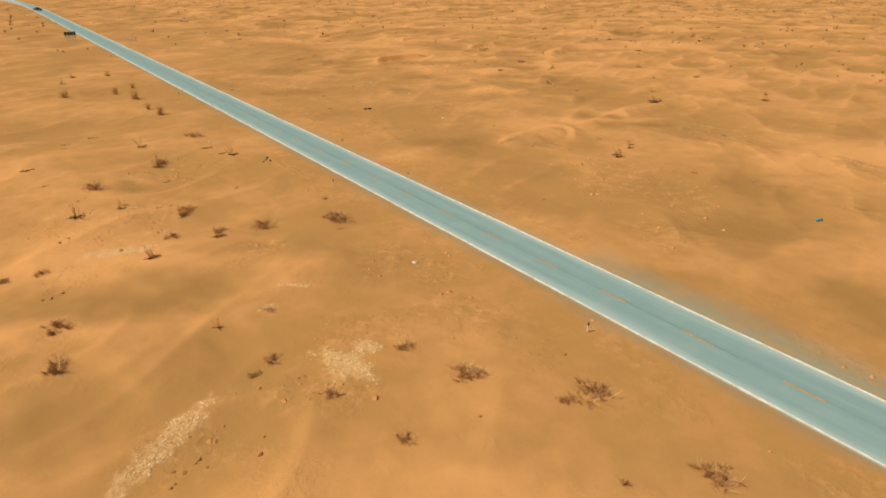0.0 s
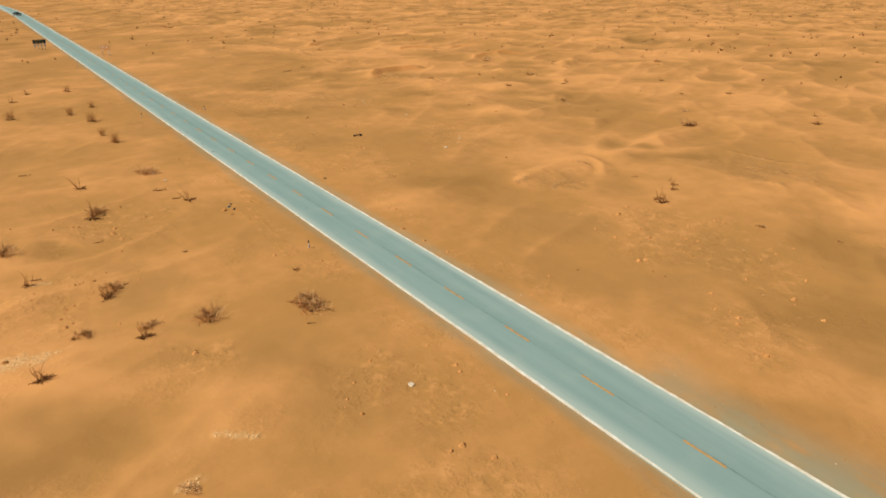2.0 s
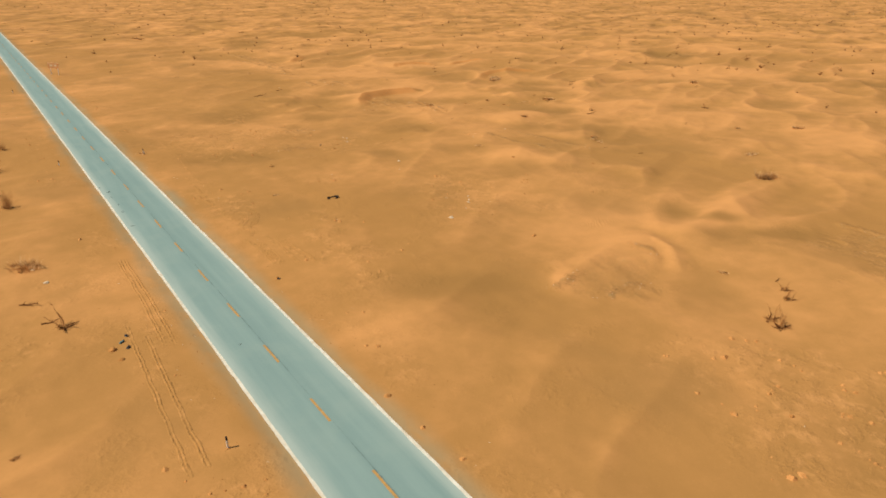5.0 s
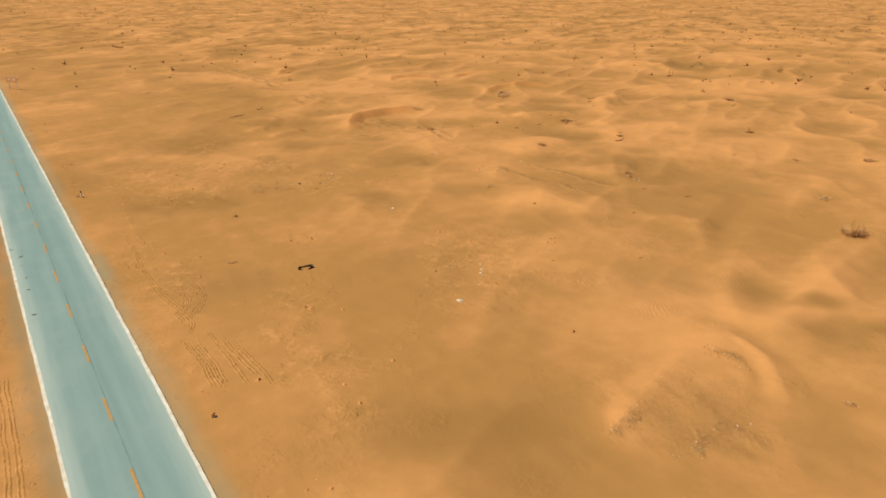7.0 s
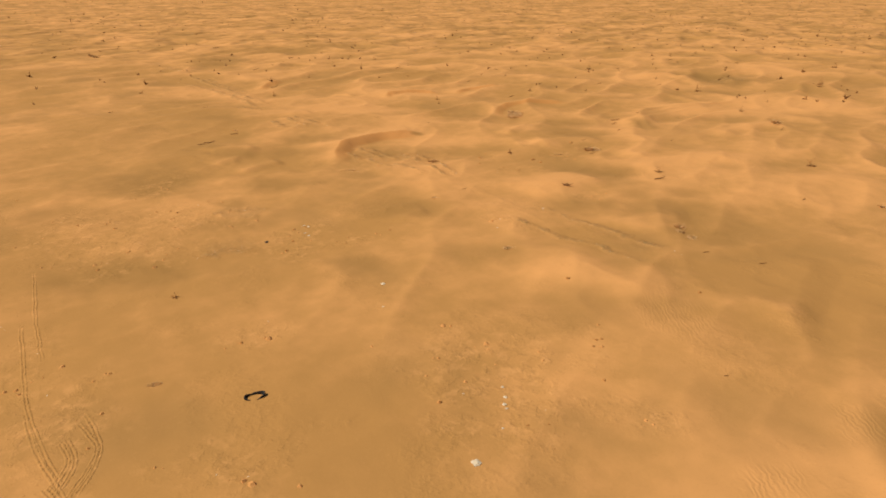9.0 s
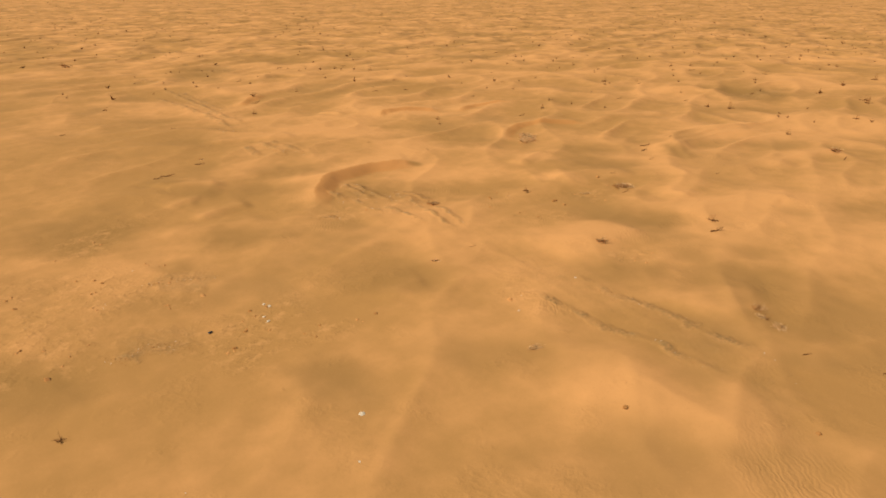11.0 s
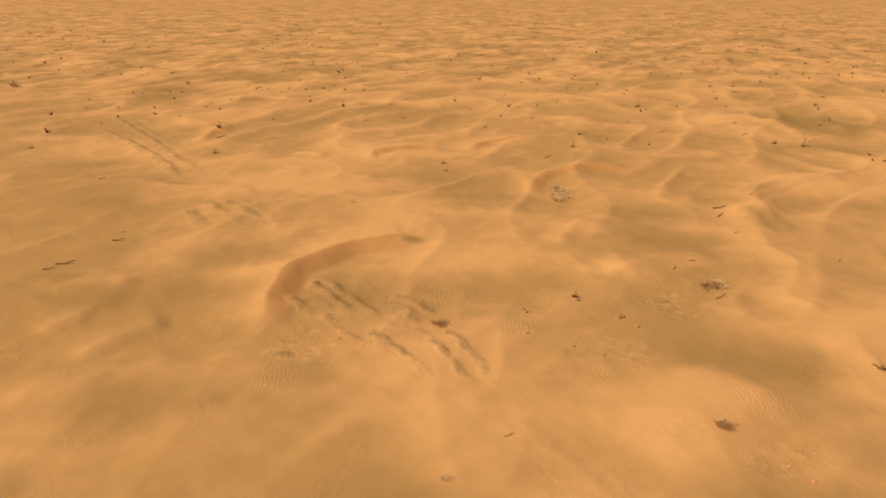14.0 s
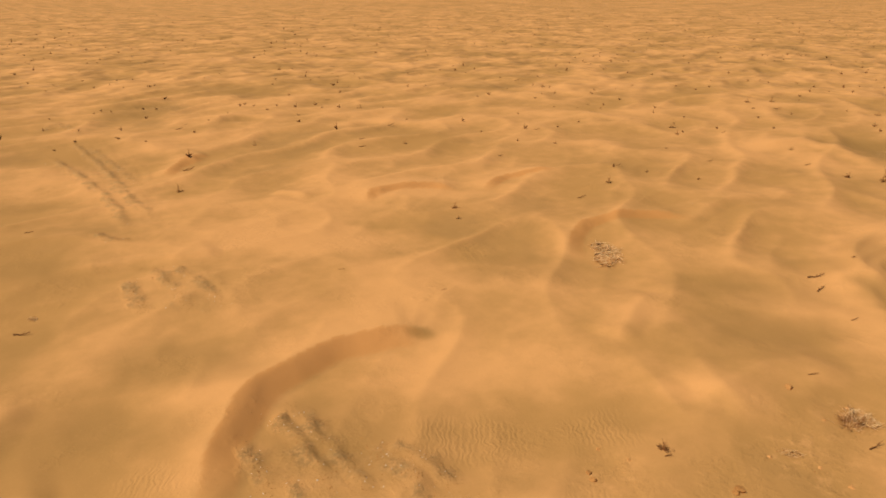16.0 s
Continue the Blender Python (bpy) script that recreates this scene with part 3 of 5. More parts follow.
def resampled(crest, n=26):
    p = np.array(crest, float)
    p = np.vstack([2 * p[0] - p[1], p, 2 * p[-1] - p[-2]])
    out = []
    for i in range(1, len(p) - 2):
        for k in range(max(3, n // (len(p) - 3))):
            s = k / max(3, n // (len(p) - 3))
            a, b, c, d = p[i - 1], p[i], p[i + 1], p[i + 2]
            out.append(0.5 * (2 * b + (c - a) * s + (2 * a - 5 * b + 4 * c - d) * s * s + (3 * b - a - 3 * c + d) * s ** 3))
    return np.array(out + [p[-2]])


def to_line(line, px, py):
    """Distance to a line of points, the side (right is below zero) and the share of the way along."""
    best, side, along = np.full(px.shape, 1e9), np.zeros(px.shape), np.zeros(px.shape)
    n = len(line) - 1
    for i in range(n):
        a, d = line[i], line[i + 1] - line[i]
        s = np.clip(((px - a[0]) * d[0] + (py - a[1]) * d[1]) / (d @ d), 0, 1)
        qx, qy = px - a[0] - s * d[0], py - a[1] - s * d[1]
        far = np.hypot(qx, qy)
        hit = far < best
        best = np.where(hit, far, best)
        side = np.where(hit, d[0] * qy - d[1] * qx, side)
        along = np.where(hit, (i + s) / n, along)
    return best, side, along


def beside(line, x, y, reach):
    return np.nonzero((x > line[:, 0].min() - reach) & (x < line[:, 0].max() + reach) & (y > line[:, 1].min() - reach) & (y < line[:, 1].max() + reach))[0]


def dune_height(x, y, crest, height, slip, back):
    """Where one dune lies, the height that it adds there and how much of its slip face."""
    line = resampled(crest)
    near = beside(line, x, y, max(slip, back))
    px, py = x[near], y[near]
    px, py = px + 0.6 * perlin(px / 5, py / 5, 31), py + 0.6 * perlin(px / 5, py / 5, 32)
    best, side, along = to_line(line, px, py)
    end = smooth(0, 0.22, along) * smooth(1, 0.78, along)
    b = np.clip(1 - best / back, 0, 1)
    c = np.clip(1 - best / slip, 0, 1)
    add = height * end * np.where(side > 0, b ** 1.7, 0.75 * c + 0.25 * c * c * (3 - 2 * c))
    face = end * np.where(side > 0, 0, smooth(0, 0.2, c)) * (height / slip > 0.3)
    return near, add, face


def rock_amount(x, y):
    out = np.zeros_like(x)
    for cx, cy, rx, ry, amount in ROCKS:
        n = np.nonzero((np.abs(x - cx) < 1.8 * rx) & (np.abs(y - cy) < 1.8 * ry))[0]
        px, py = x[n], y[n]
        d = np.hypot((px - cx) / rx, (py - cy) / ry)
        out[n] = np.maximum(out[n], amount * smooth(1.15, 0.55, d + 0.55 * perlin(px / 3.1, py / 5.3, 41) + 0.3 * perlin(px / 1.1, py / 1.9, 42)))
    return out


def chalk_amount(x, y):
    out = np.zeros_like(x)
    for cx, cy, rx, ry, turn in CHALKS:
        c, s = np.cos(np.radians(turn)), np.sin(np.radians(turn))
        n = np.nonzero((np.abs(x - cx) < 8) & (np.abs(y - cy) < 8))[0]
        px, py = x[n], y[n]
        d = np.hypot(((px - cx) * c + (py - cy) * s) / rx, ((py - cy) * c - (px - cx) * s) / ry)
        out[n] = np.maximum(out[n], smooth(1.2, 0.6, d + 0.6 * perlin(px / 1.3, py / 1.3, 51) + 0.5 * perlin(px / 0.5, py / 0.5, 52)))
    return out


def patches(rows, x, y, seed, edge=0.6, cell=7.0):
    """How much of a kind of patch lies at x and y; each is an oval with an uneven rim."""
    out = np.zeros_like(x)
    c, s = math.cos(radians(PATCH_TURN)), math.sin(radians(PATCH_TURN))
    for cx, cy, rx, ry, amount in rows:
        n = np.nonzero((np.abs(x - cx) < 2 * max(rx, ry)) & (np.abs(y - cy) < 2 * max(rx, ry)))[0]
        px, py = x[n], y[n]
        u, v = (px - cx) * c - (py - cy) * s, (px - cx) * s + (py - cy) * c
        rim = np.hypot(u / rx, v / ry) + edge * perlin(px / cell, py / cell, seed) + 0.25 * perlin(px * 3 / cell, py * 3 / cell, seed + 1)
        out[n] = np.maximum(out[n], amount * smooth(1.45, 0.25, rim))
    return out


def coarse_shade_amount(x, y):
    return patches(COARSE_SHADE, x, y, 63)


def ripple_amount(x, y):
    return patches(RIPPLES, x, y, 61, 0.7, 2.5)


def crumb_amount(x, y):
    """The listed patches, and the strips along the road that wheels and feet have churned."""
    off = np.abs(x - road_line(y))
    verge = smooth(4.3, 6, off) * smooth(14, 8, off + 3 * perlin(x / 5, y / 11, 66))
    return np.maximum(patches(CRUMBS, x, y, 64, 0.8, 4.0), 0.7 * verge * smooth(-0.15, 0.25, perlin(x / 6, y / 13, 67)))


def ledge_amount(x, y):
    """Height and bareness of the stony ribs."""
    up, bare = np.zeros_like(x), np.zeros_like(x)
    for crest, height, width in LEDGES:
        line = resampled(crest)
        n = beside(line, x, y, 3 * width)
        px, py = x[n] + 0.5 * perlin(x[n] / 1.7, y[n] / 1.7, 75), y[n] + 0.5 * perlin(x[n] / 1.7, y[n] / 1.7, 76)
        best, side, along = to_line(line, px, py)
        end = smooth(0, 0.12, along) * smooth(1, 0.7, along) * np.clip(0.75 + 1.0 * perlin(px / 2.2, py / 2.2, 77), 0.15, 1.2)
        sharp = np.clip(1 - best / np.where(side > 0, 1.1 * width, 0.75 * width), 0, 1)
        rough = 1 + 0.6 * perlin(px / 0.8, py / 0.8, 79)
        up[n] = np.maximum(up[n], height * end * sharp ** 1.3 * rough)
        bare[n] = np.maximum(bare[n], end * smooth(1.5, 0.5, best / width + 0.8 * perlin(px / 0.9, py / 0.9, 78)))
    return up, bare


HOLLOWS = [(x, y, rx, ry, amount * min(1.0, min(rx, ry) / 6)) for x, y, rx, ry, amount in COARSE_SHADE]


def ground_form(x, y):
    """Height of the sand and its slip faces at arrays of x and y."""
    wind = np.array((0.35, -0.937))
    u, v = x * wind[0] + y * wind[1], -x * wind[1] + y * wind[0]
    wu, wv = u + 4.5 * perlin(x / 21, y / 21, 1), v + 5 * perlin(x / 23, y / 23, 2)
    broad = 0.9 * perlin(x / 55, y / 55, 3) + 0.6 * perlin(x / 24, y / 24, 4)
    ridge = np.zeros_like(x)
    for k, (lu, lv, amp) in enumerate(((14, 27, 0.9), (6.5, 12, 0.2))):
        first = 1 - 2 * np.abs(perlin(wu / lu, wv / lv, 11 + k))
        lean = 1 - 2 * np.abs(perlin((wu - 0.16 * lu * first) / lu, wv / lv, 11 + k))
        ridge = ridge + amp * np.clip(lean, 0, 1) ** 1.5
    relief = 0.4 + 0.6 * smooth(20, 75, x) + 0.2 * smooth(-12, -40, x)
    relief = relief * (1 - 0.35 * smooth(15, 30, x) * smooth(135, 115, x) * smooth(45, 70, y) * smooth(260, 230, y))
    z = broad + relief * (ridge - 0.5) + 0.035 * perlin(x / 2.2, y / 2.2, 5)
    face = np.zeros_like(x)
    rise = np.zeros_like(x)
    for d in DUNES:
        n, add, slope = dune_height(x, y, *d)
        rise[n], face[n] = np.maximum(rise[n], add) + 0.3 * np.minimum(rise[n], add), np.maximum(face[n], slope)
    # listed bright slopes raise the crest value, which paints sunlight into the sand
    crest = np.clip(0.8 * relief * ridge + rise + 0.65 * patches(SUNLIT, x, y, 68), 0, 1.5)
    z = z + rise - 0.35 * patches(HOLLOWS, x, y, 63)
    stone = rock_amount(x, y)
    n = np.nonzero(stone > 0.001)[0]
    px, py = x[n] + 0.6 * perlin(x[n] / 4, y[n] / 4, 73), y[n]
    strata = np.abs(perlin(px / 2.3, py / 13, 71)) * 1.6 + 0.7 * perlin(px / 1.2, py / 2.1, 72)
    z[n] += stone[n] ** 1.5 * (0.25 * strata - 0.05)
    up, bare = ledge_amount(x, y)
    z = z + up
    off = np.abs(x - road_line(y))
    z = z * smooth(5, 17, off) + 0.03 * perlin(x / 1.6, y / 4, 8) * smooth(4.2, 6, off)
    z = z - 0.09 * smooth(5.2, 4.0, off)
    return z, face * (1 - np.clip(1.6 * stone + bare, 0, 1)), crest, np.maximum(0.8 * stone, bare)


def ground_z(x, y):
    return float(ground_form(np.array([float(x)]), np.array([float(y)]))[0][0])
# ---- end of the form ----


# ---- ground ----
def axis(lo, hi, fine_lo, fine_hi, cell, behind=0.035, ahead=0.012):
    """Lines of a grid: fine in the middle, wider apart with the distance."""
    def run(start, end, grow):
        out, d = [], 0.0
        while d < end - start:
            d += cell + grow * min(d, 560) + 0.12 * max(0, d - 560)
            out.append(d)
        return np.array(out)
    middle = np.arange(fine_lo, fine_hi + cell / 2, cell)
    return np.concatenate([(fine_lo - run(-fine_lo, -lo, behind))[::-1], middle, middle[-1] + run(fine_hi, hi, ahead)])


def make_ground():
    xs, ys = axis(-6000, 9000, -54, 112, 0.36), axis(-3000, 9000, 14, 232, 0.36)
    nx, ny = len(xs), len(ys)
    x, y = np.meshgrid(xs, ys)
    x, y = x.ravel(), y.ravel()
    z, face, crest, bare = ground_form(x, y)
    me = bpy.data.meshes.new("ground")
    me.vertices.add(nx * ny)
    me.vertices.foreach_set("co", np.stack([x, y, z], 1).astype(np.float32).ravel())
    i = (np.arange(ny - 1)[:, None] * nx + np.arange(nx - 1)[None, :]).ravel()
    quads = np.stack([i, i + 1, i + nx + 1, i + nx], 1).astype(np.int32)
    me.loops.add(quads.size)
    me.loops.foreach_set("vertex_index", quads.ravel())
    me.polygons.add(len(quads))
    me.polygons.foreach_set("loop_start", np.arange(0, quads.size, 4, dtype=np.int32))
    me.polygons.foreach_set("use_smooth", np.ones(len(quads), bool))
    me.update(calc_edges=True)
    off = np.abs(x - road_line(y))
    dust = 0.95 * smooth(11 + 3 * perlin(y / 9, x * 0 + 3.3, 81), 4.2, x) * (x > 0) * smooth(52, 38, y + 4 * perlin(x / 4, y / 4, 82)) * smooth(-10, 12, y)
    dust = np.maximum(dust, 0.75 * smooth(6.4, 4.4, x) * (x > 0) * smooth(9, 2, np.abs(y - 147)))
    dust = np.maximum(dust, 0.6 * smooth(6.2 + 1.8 * perlin(y / 14, x * 0, 83), 3.9, off))
    cover = np.stack([bare, chalk_amount(x, y), dust, ripple_amount(x, y)], 1)
    me.attributes.new("cover", "FLOAT_COLOR", "POINT").data.foreach_set("color", np.clip(cover, 0, 1).astype(np.float32).ravel())
    sand_tones = np.stack([face, coarse_shade_amount(x, y), crest / 1.5, crumb_amount(x, y)], 1)
    me.attributes.new("sand_tones", "FLOAT_COLOR", "POINT").data.foreach_set("color", sand_tones.astype(np.float32).ravel())
    me.materials.append(SAND)
    return tagged(new("ground", me), "rolling orange desert sand with low dunes", "ground", kind="structure")


ground = make_ground()


# ---- building helpers ----
def part(name, verts, faces, mat, parent=None, label="", smooth_faces=False):
    """One mesh object from lists, under a thing or under a part."""
    me = bpy.data.meshes.new(name)
    me.from_pydata([tuple(v) for v in verts], [], faces)
    me.materials.append(mat)
    if smooth_faces:
        me.polygons.foreach_set("use_smooth", [True] * len(me.polygons))
    ob = new(name, me)
    ob.parent = parent
    return tagged(ob, label)


def box(verts, faces, x0, y0, z0, x1, y1, z1, c=0.0):
    """A box with its upright and top edges cut by c."""
    n = len(verts)
    if not c:
        verts += [(x0, y0, z0), (x1, y0, z0), (x1, y1, z0), (x0, y1, z0), (x0, y0, z1), (x1, y0, z1), (x1, y1, z1), (x0, y1, z1)]
        faces += [tuple(n + k for k in q) for q in ((3, 2, 1, 0), (4, 5, 6, 7), (0, 1, 5, 4), (1, 2, 6, 5), (2, 3, 7, 6), (3, 0, 4, 7))]
        return
    ring = [(x0 + c, y0), (x1 - c, y0), (x1, y0 + c), (x1, y1 - c), (x1 - c, y1), (x0 + c, y1), (x0, y1 - c), (x0, y0 + c)]
    mx, my = (x0 + x1) / 2, (y0 + y1) / 2
    kx, ky = 1 - 2 * c / (x1 - x0), 1 - 2 * c / (y1 - y0)
    verts += [(x, y, z0) for x, y in ring] + [(x, y, z1 - c) for x, y in ring] + [(mx + (x - mx) * kx, my + (y - my) * ky, z1) for x, y in ring]
    faces += [tuple(n + k for k in range(7, -1, -1)), tuple(n + 16 + k for k in range(8))]
    for r in (0, 8):
        faces += [(n + r + k, n + r + (k + 1) % 8, n + r + 8 + (k + 1) % 8, n + r + 8 + k) for k in range(8)]


def tube(verts, faces, a, b, ra, rb, sides=3):
    """A tapered limb from a to b."""
    a, b = Vector(a), Vector(b)
    d = (b - a).normalized()
    u = d.cross(Vector((0.31, 0.17, 0.93))).normalized()
    v = d.cross(u)
    n = len(verts)
    for p, r in ((a, ra), (b, rb)):
        for k in range(sides):
            w = 2 * math.pi * k / sides
            verts.append(p + r * (math.cos(w) * u + math.sin(w) * v))
    faces += [(n + k, n + (k + 1) % sides, n + sides + (k + 1) % sides, n + sides + k) for k in range(sides)]
    faces += [tuple(n + sides + k for k in range(sides)), tuple(n + k for k in range(sides - 1, -1, -1))]


# ---- road ----
def strip(name, x0, x1, y0, y1, step, z, thick, mat, wobble=0.0, seed=0):
    """A long flat band that follows the road's line."""
    ys = np.arange(y0, y1 + step / 2, step)
    line = road_line(ys)
    left = line + x0 + wobble * perlin(ys / 1.7, ys * 0 + 0.5, seed) + wobble * perlin(ys / 9, ys * 0 + 0.5, seed + 1)
    right = line + x1 + wobble * perlin(ys / 1.9, ys * 0 + 0.5, seed + 2) + wobble * perlin(ys / 11, ys * 0 + 0.5, seed + 3)
    verts, faces = [], []
    for k, y in enumerate(ys):
        verts += [(left[k], y, z - thick), (left[k], y, z), ((left[k] + right[k]) / 2, y, z), (right[k], y, z), (right[k], y, z - thick)]
        if k:
            n = 5 * k
            faces += [(n - 5 + j, n - 4 + j, n + 1 + j, n + j) for j in range(4)]
    ob = part(name, verts, faces, mat)
    return ob


road = tagged(strip("road", -3.95, 3.95, -120, 1300, 3, 0.0, 0.2, ASPHALT, 0.05, 90), "straight two-lane desert road of worn pale asphalt", "road", kind="structure")
for name, x0, x1 in (("edge_line_west", -3.98, -3.73), ("edge_line_east", 3.72, 4.0)):
    tagged(strip(name, x0, x1, -120, 1300, 0.5, 0.006, 0.05, WHITE_LINE, 0.07, 95), "worn white edge line dusted with pale sand", "road marking", kind="structure")
tagged(strip("centre_joint", 0.1, 0.14, -60, 700, 0.6, 0.004, 0.02, TAR, 0.06, 99), "thin dark joint along the middle of the road", "road joint", kind="structure")
dash_mesh = None
for k in range(-4, 62):
    y = 10 * k + 5.75
    if dash_mesh is None:
        verts, faces = [], []
        box(verts, faces, -0.1, 0, -0.02, 0.1, 3.5, 0.008)
        first = part("lane_dash", verts, faces, YELLOW_LINE, road, "worn yellow centre dash")
        dash_mesh = first.data
    else:
        first = new("lane_dash", dash_mesh)
        first.parent = road
    first.location = (float(road_line(y)) - 0.02, y, 0)


# ---- tyre tracks pressed into the sand ----
TRACKS = []
TRACKS.append([(8.1, 140.7), (8.2, 136.5), (8.6, 132.9), (9.3, 128.7), (9.2, 126.9), (8.4, 125.4)])
TRACKS.append([(9.8, 135.4), (10.1, 132.9), (9.3, 131.3), (8.4, 130.3)])
TRACKS.append([(10.2, 135.8), (10.5, 132.6), (9.6, 130.6), (8.9, 129.8)])
TRACKS.append([(11.2, 137.5), (11.7, 135.0), (11.9, 132.8), (10.9, 130.7), (9.6, 129.0), (9.0, 127.0)])
TRACKS.append([(11.8, 138.4), (12.2, 135.0), (12.0, 132.4), (11.1, 130.3), (9.8, 128.6)])
TRACKS.append([(7.4, 125.0), (7.9, 121.0), (7.8, 117.8), (7.7, 115.7)])
TRACKS.append([(8.0, 124.6), (8.3, 120.0), (8.3, 116.8), (8.3, 115.0)])
TRACKS.append([(8.6, 124.2), (8.8, 118.9), (8.7, 115.6)])
TRACKS.append([(10.0, 124.9), (10.1, 119.5), (10.1, 113.9)])
TRACKS.append([(11.2, 121.9), (11.7, 116.5), (11.7, 112.8)])
TRACKS.append([(10.7, 123.2), (10.9, 118.1), (11.1, 115.2)])
TRACKS.append([(8.3, 130.7), (8.6, 129.5), (8.7, 128.2)])
TRACKS.append([(8.6, 130.7), (8.9, 129.5), (9.0, 128.1)])
TRACKS.append([(9.2, 159.4), (8.7, 149.6), (8.3, 141.9), (8.7, 135.0), (9.3, 130.5)])
TRACKS.append([(11.7, 173.0), (10.5, 158.6), (10.1, 148.6)])
TRACKS.append([(-8.3, 108.0), (-8.9, 94.4), (-9.1, 86.0)])
TRACKS.append([(-9.5, 110.9), (-10.0, 96.6), (-10.4, 85.7)])
TRACKS.append([(-6.9, 127.8), (-7.0, 115.1), (-7.4, 104.2)])
TRACKS.append([(-6.3, 127.3), (-6.3, 114.6), (-6.6, 103.6)])

for way in TRACKS:
    line = resampled(way, 60)
    line = line + np.stack([0.12 * perlin(line[:, 1] / 2, line[:, 0] / 2, 21), 0.1 * perlin(line[:, 1] / 2, line[:, 0] / 2, 22)], 1)
    step = np.gradient(line, axis=0)
    step /= np.linalg.norm(step, axis=1)[:, None]
    side = np.stack([step[:, 1], -step[:, 0]], 1)
    fade = np.minimum(1, np.minimum(np.arange(len(line)), np.arange(len(line))[::-1]) / 5)
    patchy = np.clip(perlin(line[:, 1] / 5, line[:, 0] / 5, 23), -0.35, 0.2)
    places, faces, n = [], [], 0
    for berm in (-0.13, 0.13):
        first = len(places)
        for k in range(len(line)):
            wide = 0.15 + 0.03 * math.sin(k * 0.7 + berm * 9)
            for off, up in ((-wide, -0.03), (-0.35 * wide, 0.035), (0.35 * wide, 0.03), (wide, -0.03)):
                x, y = line[k] + side[k] * (berm + off)
                places.append((x, y, up * fade[k] + (0.05 * patchy[k] if up > 0 else -0.01)))
            if k:
                n = first + 4 * k
                faces += [(n - 4 + j, n - 3 + j, n + 1 + j, n + j) for j in range(3)]
    verts = np.array(places)
    verts[:, 2] += ground_form(verts[:, 0].copy(), verts[:, 1].copy())[0]
    tagged(part("tyre_track", verts, faces, SAND, None, "", True), "shallow rut with low sand berms left by wheels", "tyre track", "wheel ruts beside the road", "structure")


# ---- dry plants ----
rng = random.Random(7)


def limb(verts, faces, start, way, length, r, bends, droop=0.0, crook=0.35):
    """A crooked tapering branch; returns the points along it."""
    p, d, out = Vector(start), Vector(way).normalized(), [Vector(start)]
    for k in range(bends):
        q = p + d * (length / bends)
        tube(verts, faces, p, q, r * (1 - 0.75 * k / bends), r * (1 - 0.75 * (k + 1) / bends))
        p = q
        out.append(p)
        d = (d + Vector((rng.uniform(-crook, crook), rng.uniform(-crook, crook), rng.uniform(-crook, crook) * 0.6 - droop))).normalized()
    return out


def low_ring(a, tilt):
    return Vector((math.cos(a), math.sin(a), tilt))


def dry_bush(stems, height, dark, fine):
    """A leafless bush one metre wide: crooked limbs in a few lobes, feathery twigs and pale upright stalks."""
    root = new("desert_shrub")
    wood = DARK_WOOD if dark else BROWN_WOOD
    v, f, tv, tf, sv, sf = [], [], [], [], [], []
    lobes = [(rng.uniform(-0.26, 0.26), rng.uniform(-0.26, 0.26), rng.uniform(0.6, 1.2)) for _ in range(5)]
    for k in range(stems):
        a = rng.uniform(0, 2 * math.pi)
        bx, by, big = lobes[k % 5]
        pts = limb(v, f, (bx + rng.uniform(-0.08, 0.08), by + rng.uniform(-0.08, 0.08), -0.03), low_ring(a, rng.uniform(0.1, 1.2) * height * 2.6), rng.uniform(0.14, 0.34) * big, 0.011, 3, 0.08, 0.75)
        for p in pts[1:]:
            for _ in range(2 * fine):
                limb(tv, tf, p, low_ring(a + rng.uniform(-0.8, 0.8), rng.uniform(-0.1, 0.9)), rng.uniform(0.05, 0.17), 0.0055, 2, 0.1, 0.7)
    for k in range(110):
        a, r = rng.uniform(0, 2 * math.pi), rng.uniform(0.02, 0.4)
        bx, by, big = lobes[k % 5]
        limb(sv, sf, (bx + r * math.cos(a) * 0.7, by + r * math.sin(a) * 0.7, -0.01), low_ring(a, rng.uniform(0.2, 2.6)), rng.uniform(0.12, 0.4) * big, 0.006, 2, 0.05)
    tagged(part("limbs", v, f, wood, root), kind="stuff")
    tagged(part("twig_tangle", tv, tf, BROWN_WOOD, root, "fine brown twigs"), kind="stuff")
    tagged(part("dry_stalks", sv, sf, STRAW_STALK, root, "pale straw-coloured stalks"), kind="stuff")
    return root


def tall_bush():
    """A feathery upright shrub one metre wide over a low dark tangle."""
    root = new("desert_shrub")
    v, f, tv, tf = [], [], [], []
    for k in range(26):
        a = rng.uniform(0, 2 * math.pi)
        limb(v, f, (rng.uniform(-0.2, 0.2), rng.uniform(-0.2, 0.2), -0.02), low_ring(a, rng.uniform(0.05, 0.6)), rng.uniform(0.15, 0.42), 0.014, 3, 0.08, 0.6)
    for k in range(44):
        a = rng.uniform(0, 2 * math.pi)
        pts = limb(tv, tf, (rng.uniform(-0.16, 0.16), rng.uniform(-0.16, 0.16), -0.02), low_ring(a, rng.uniform(1.2, 5)), rng.uniform(0.3, 0.75), 0.005, 3, 0.0, 0.3)
        for p in pts[1:]:
            for _ in range(2):
                limb(tv, tf, p, low_ring(a + rng.uniform(-1.2, 1.2), rng.uniform(0.8, 3)), rng.uniform(0.1, 0.22), 0.0035, 2, 0.0, 0.4)
    tagged(part("low_growth", v, f, DARK_WOOD, root, "dark low branches"), kind="stuff")
    tagged(part("twig_tangle", tv, tf, BROWN_WOOD, root, "fine upright twigs"), kind="stuff")
    return root


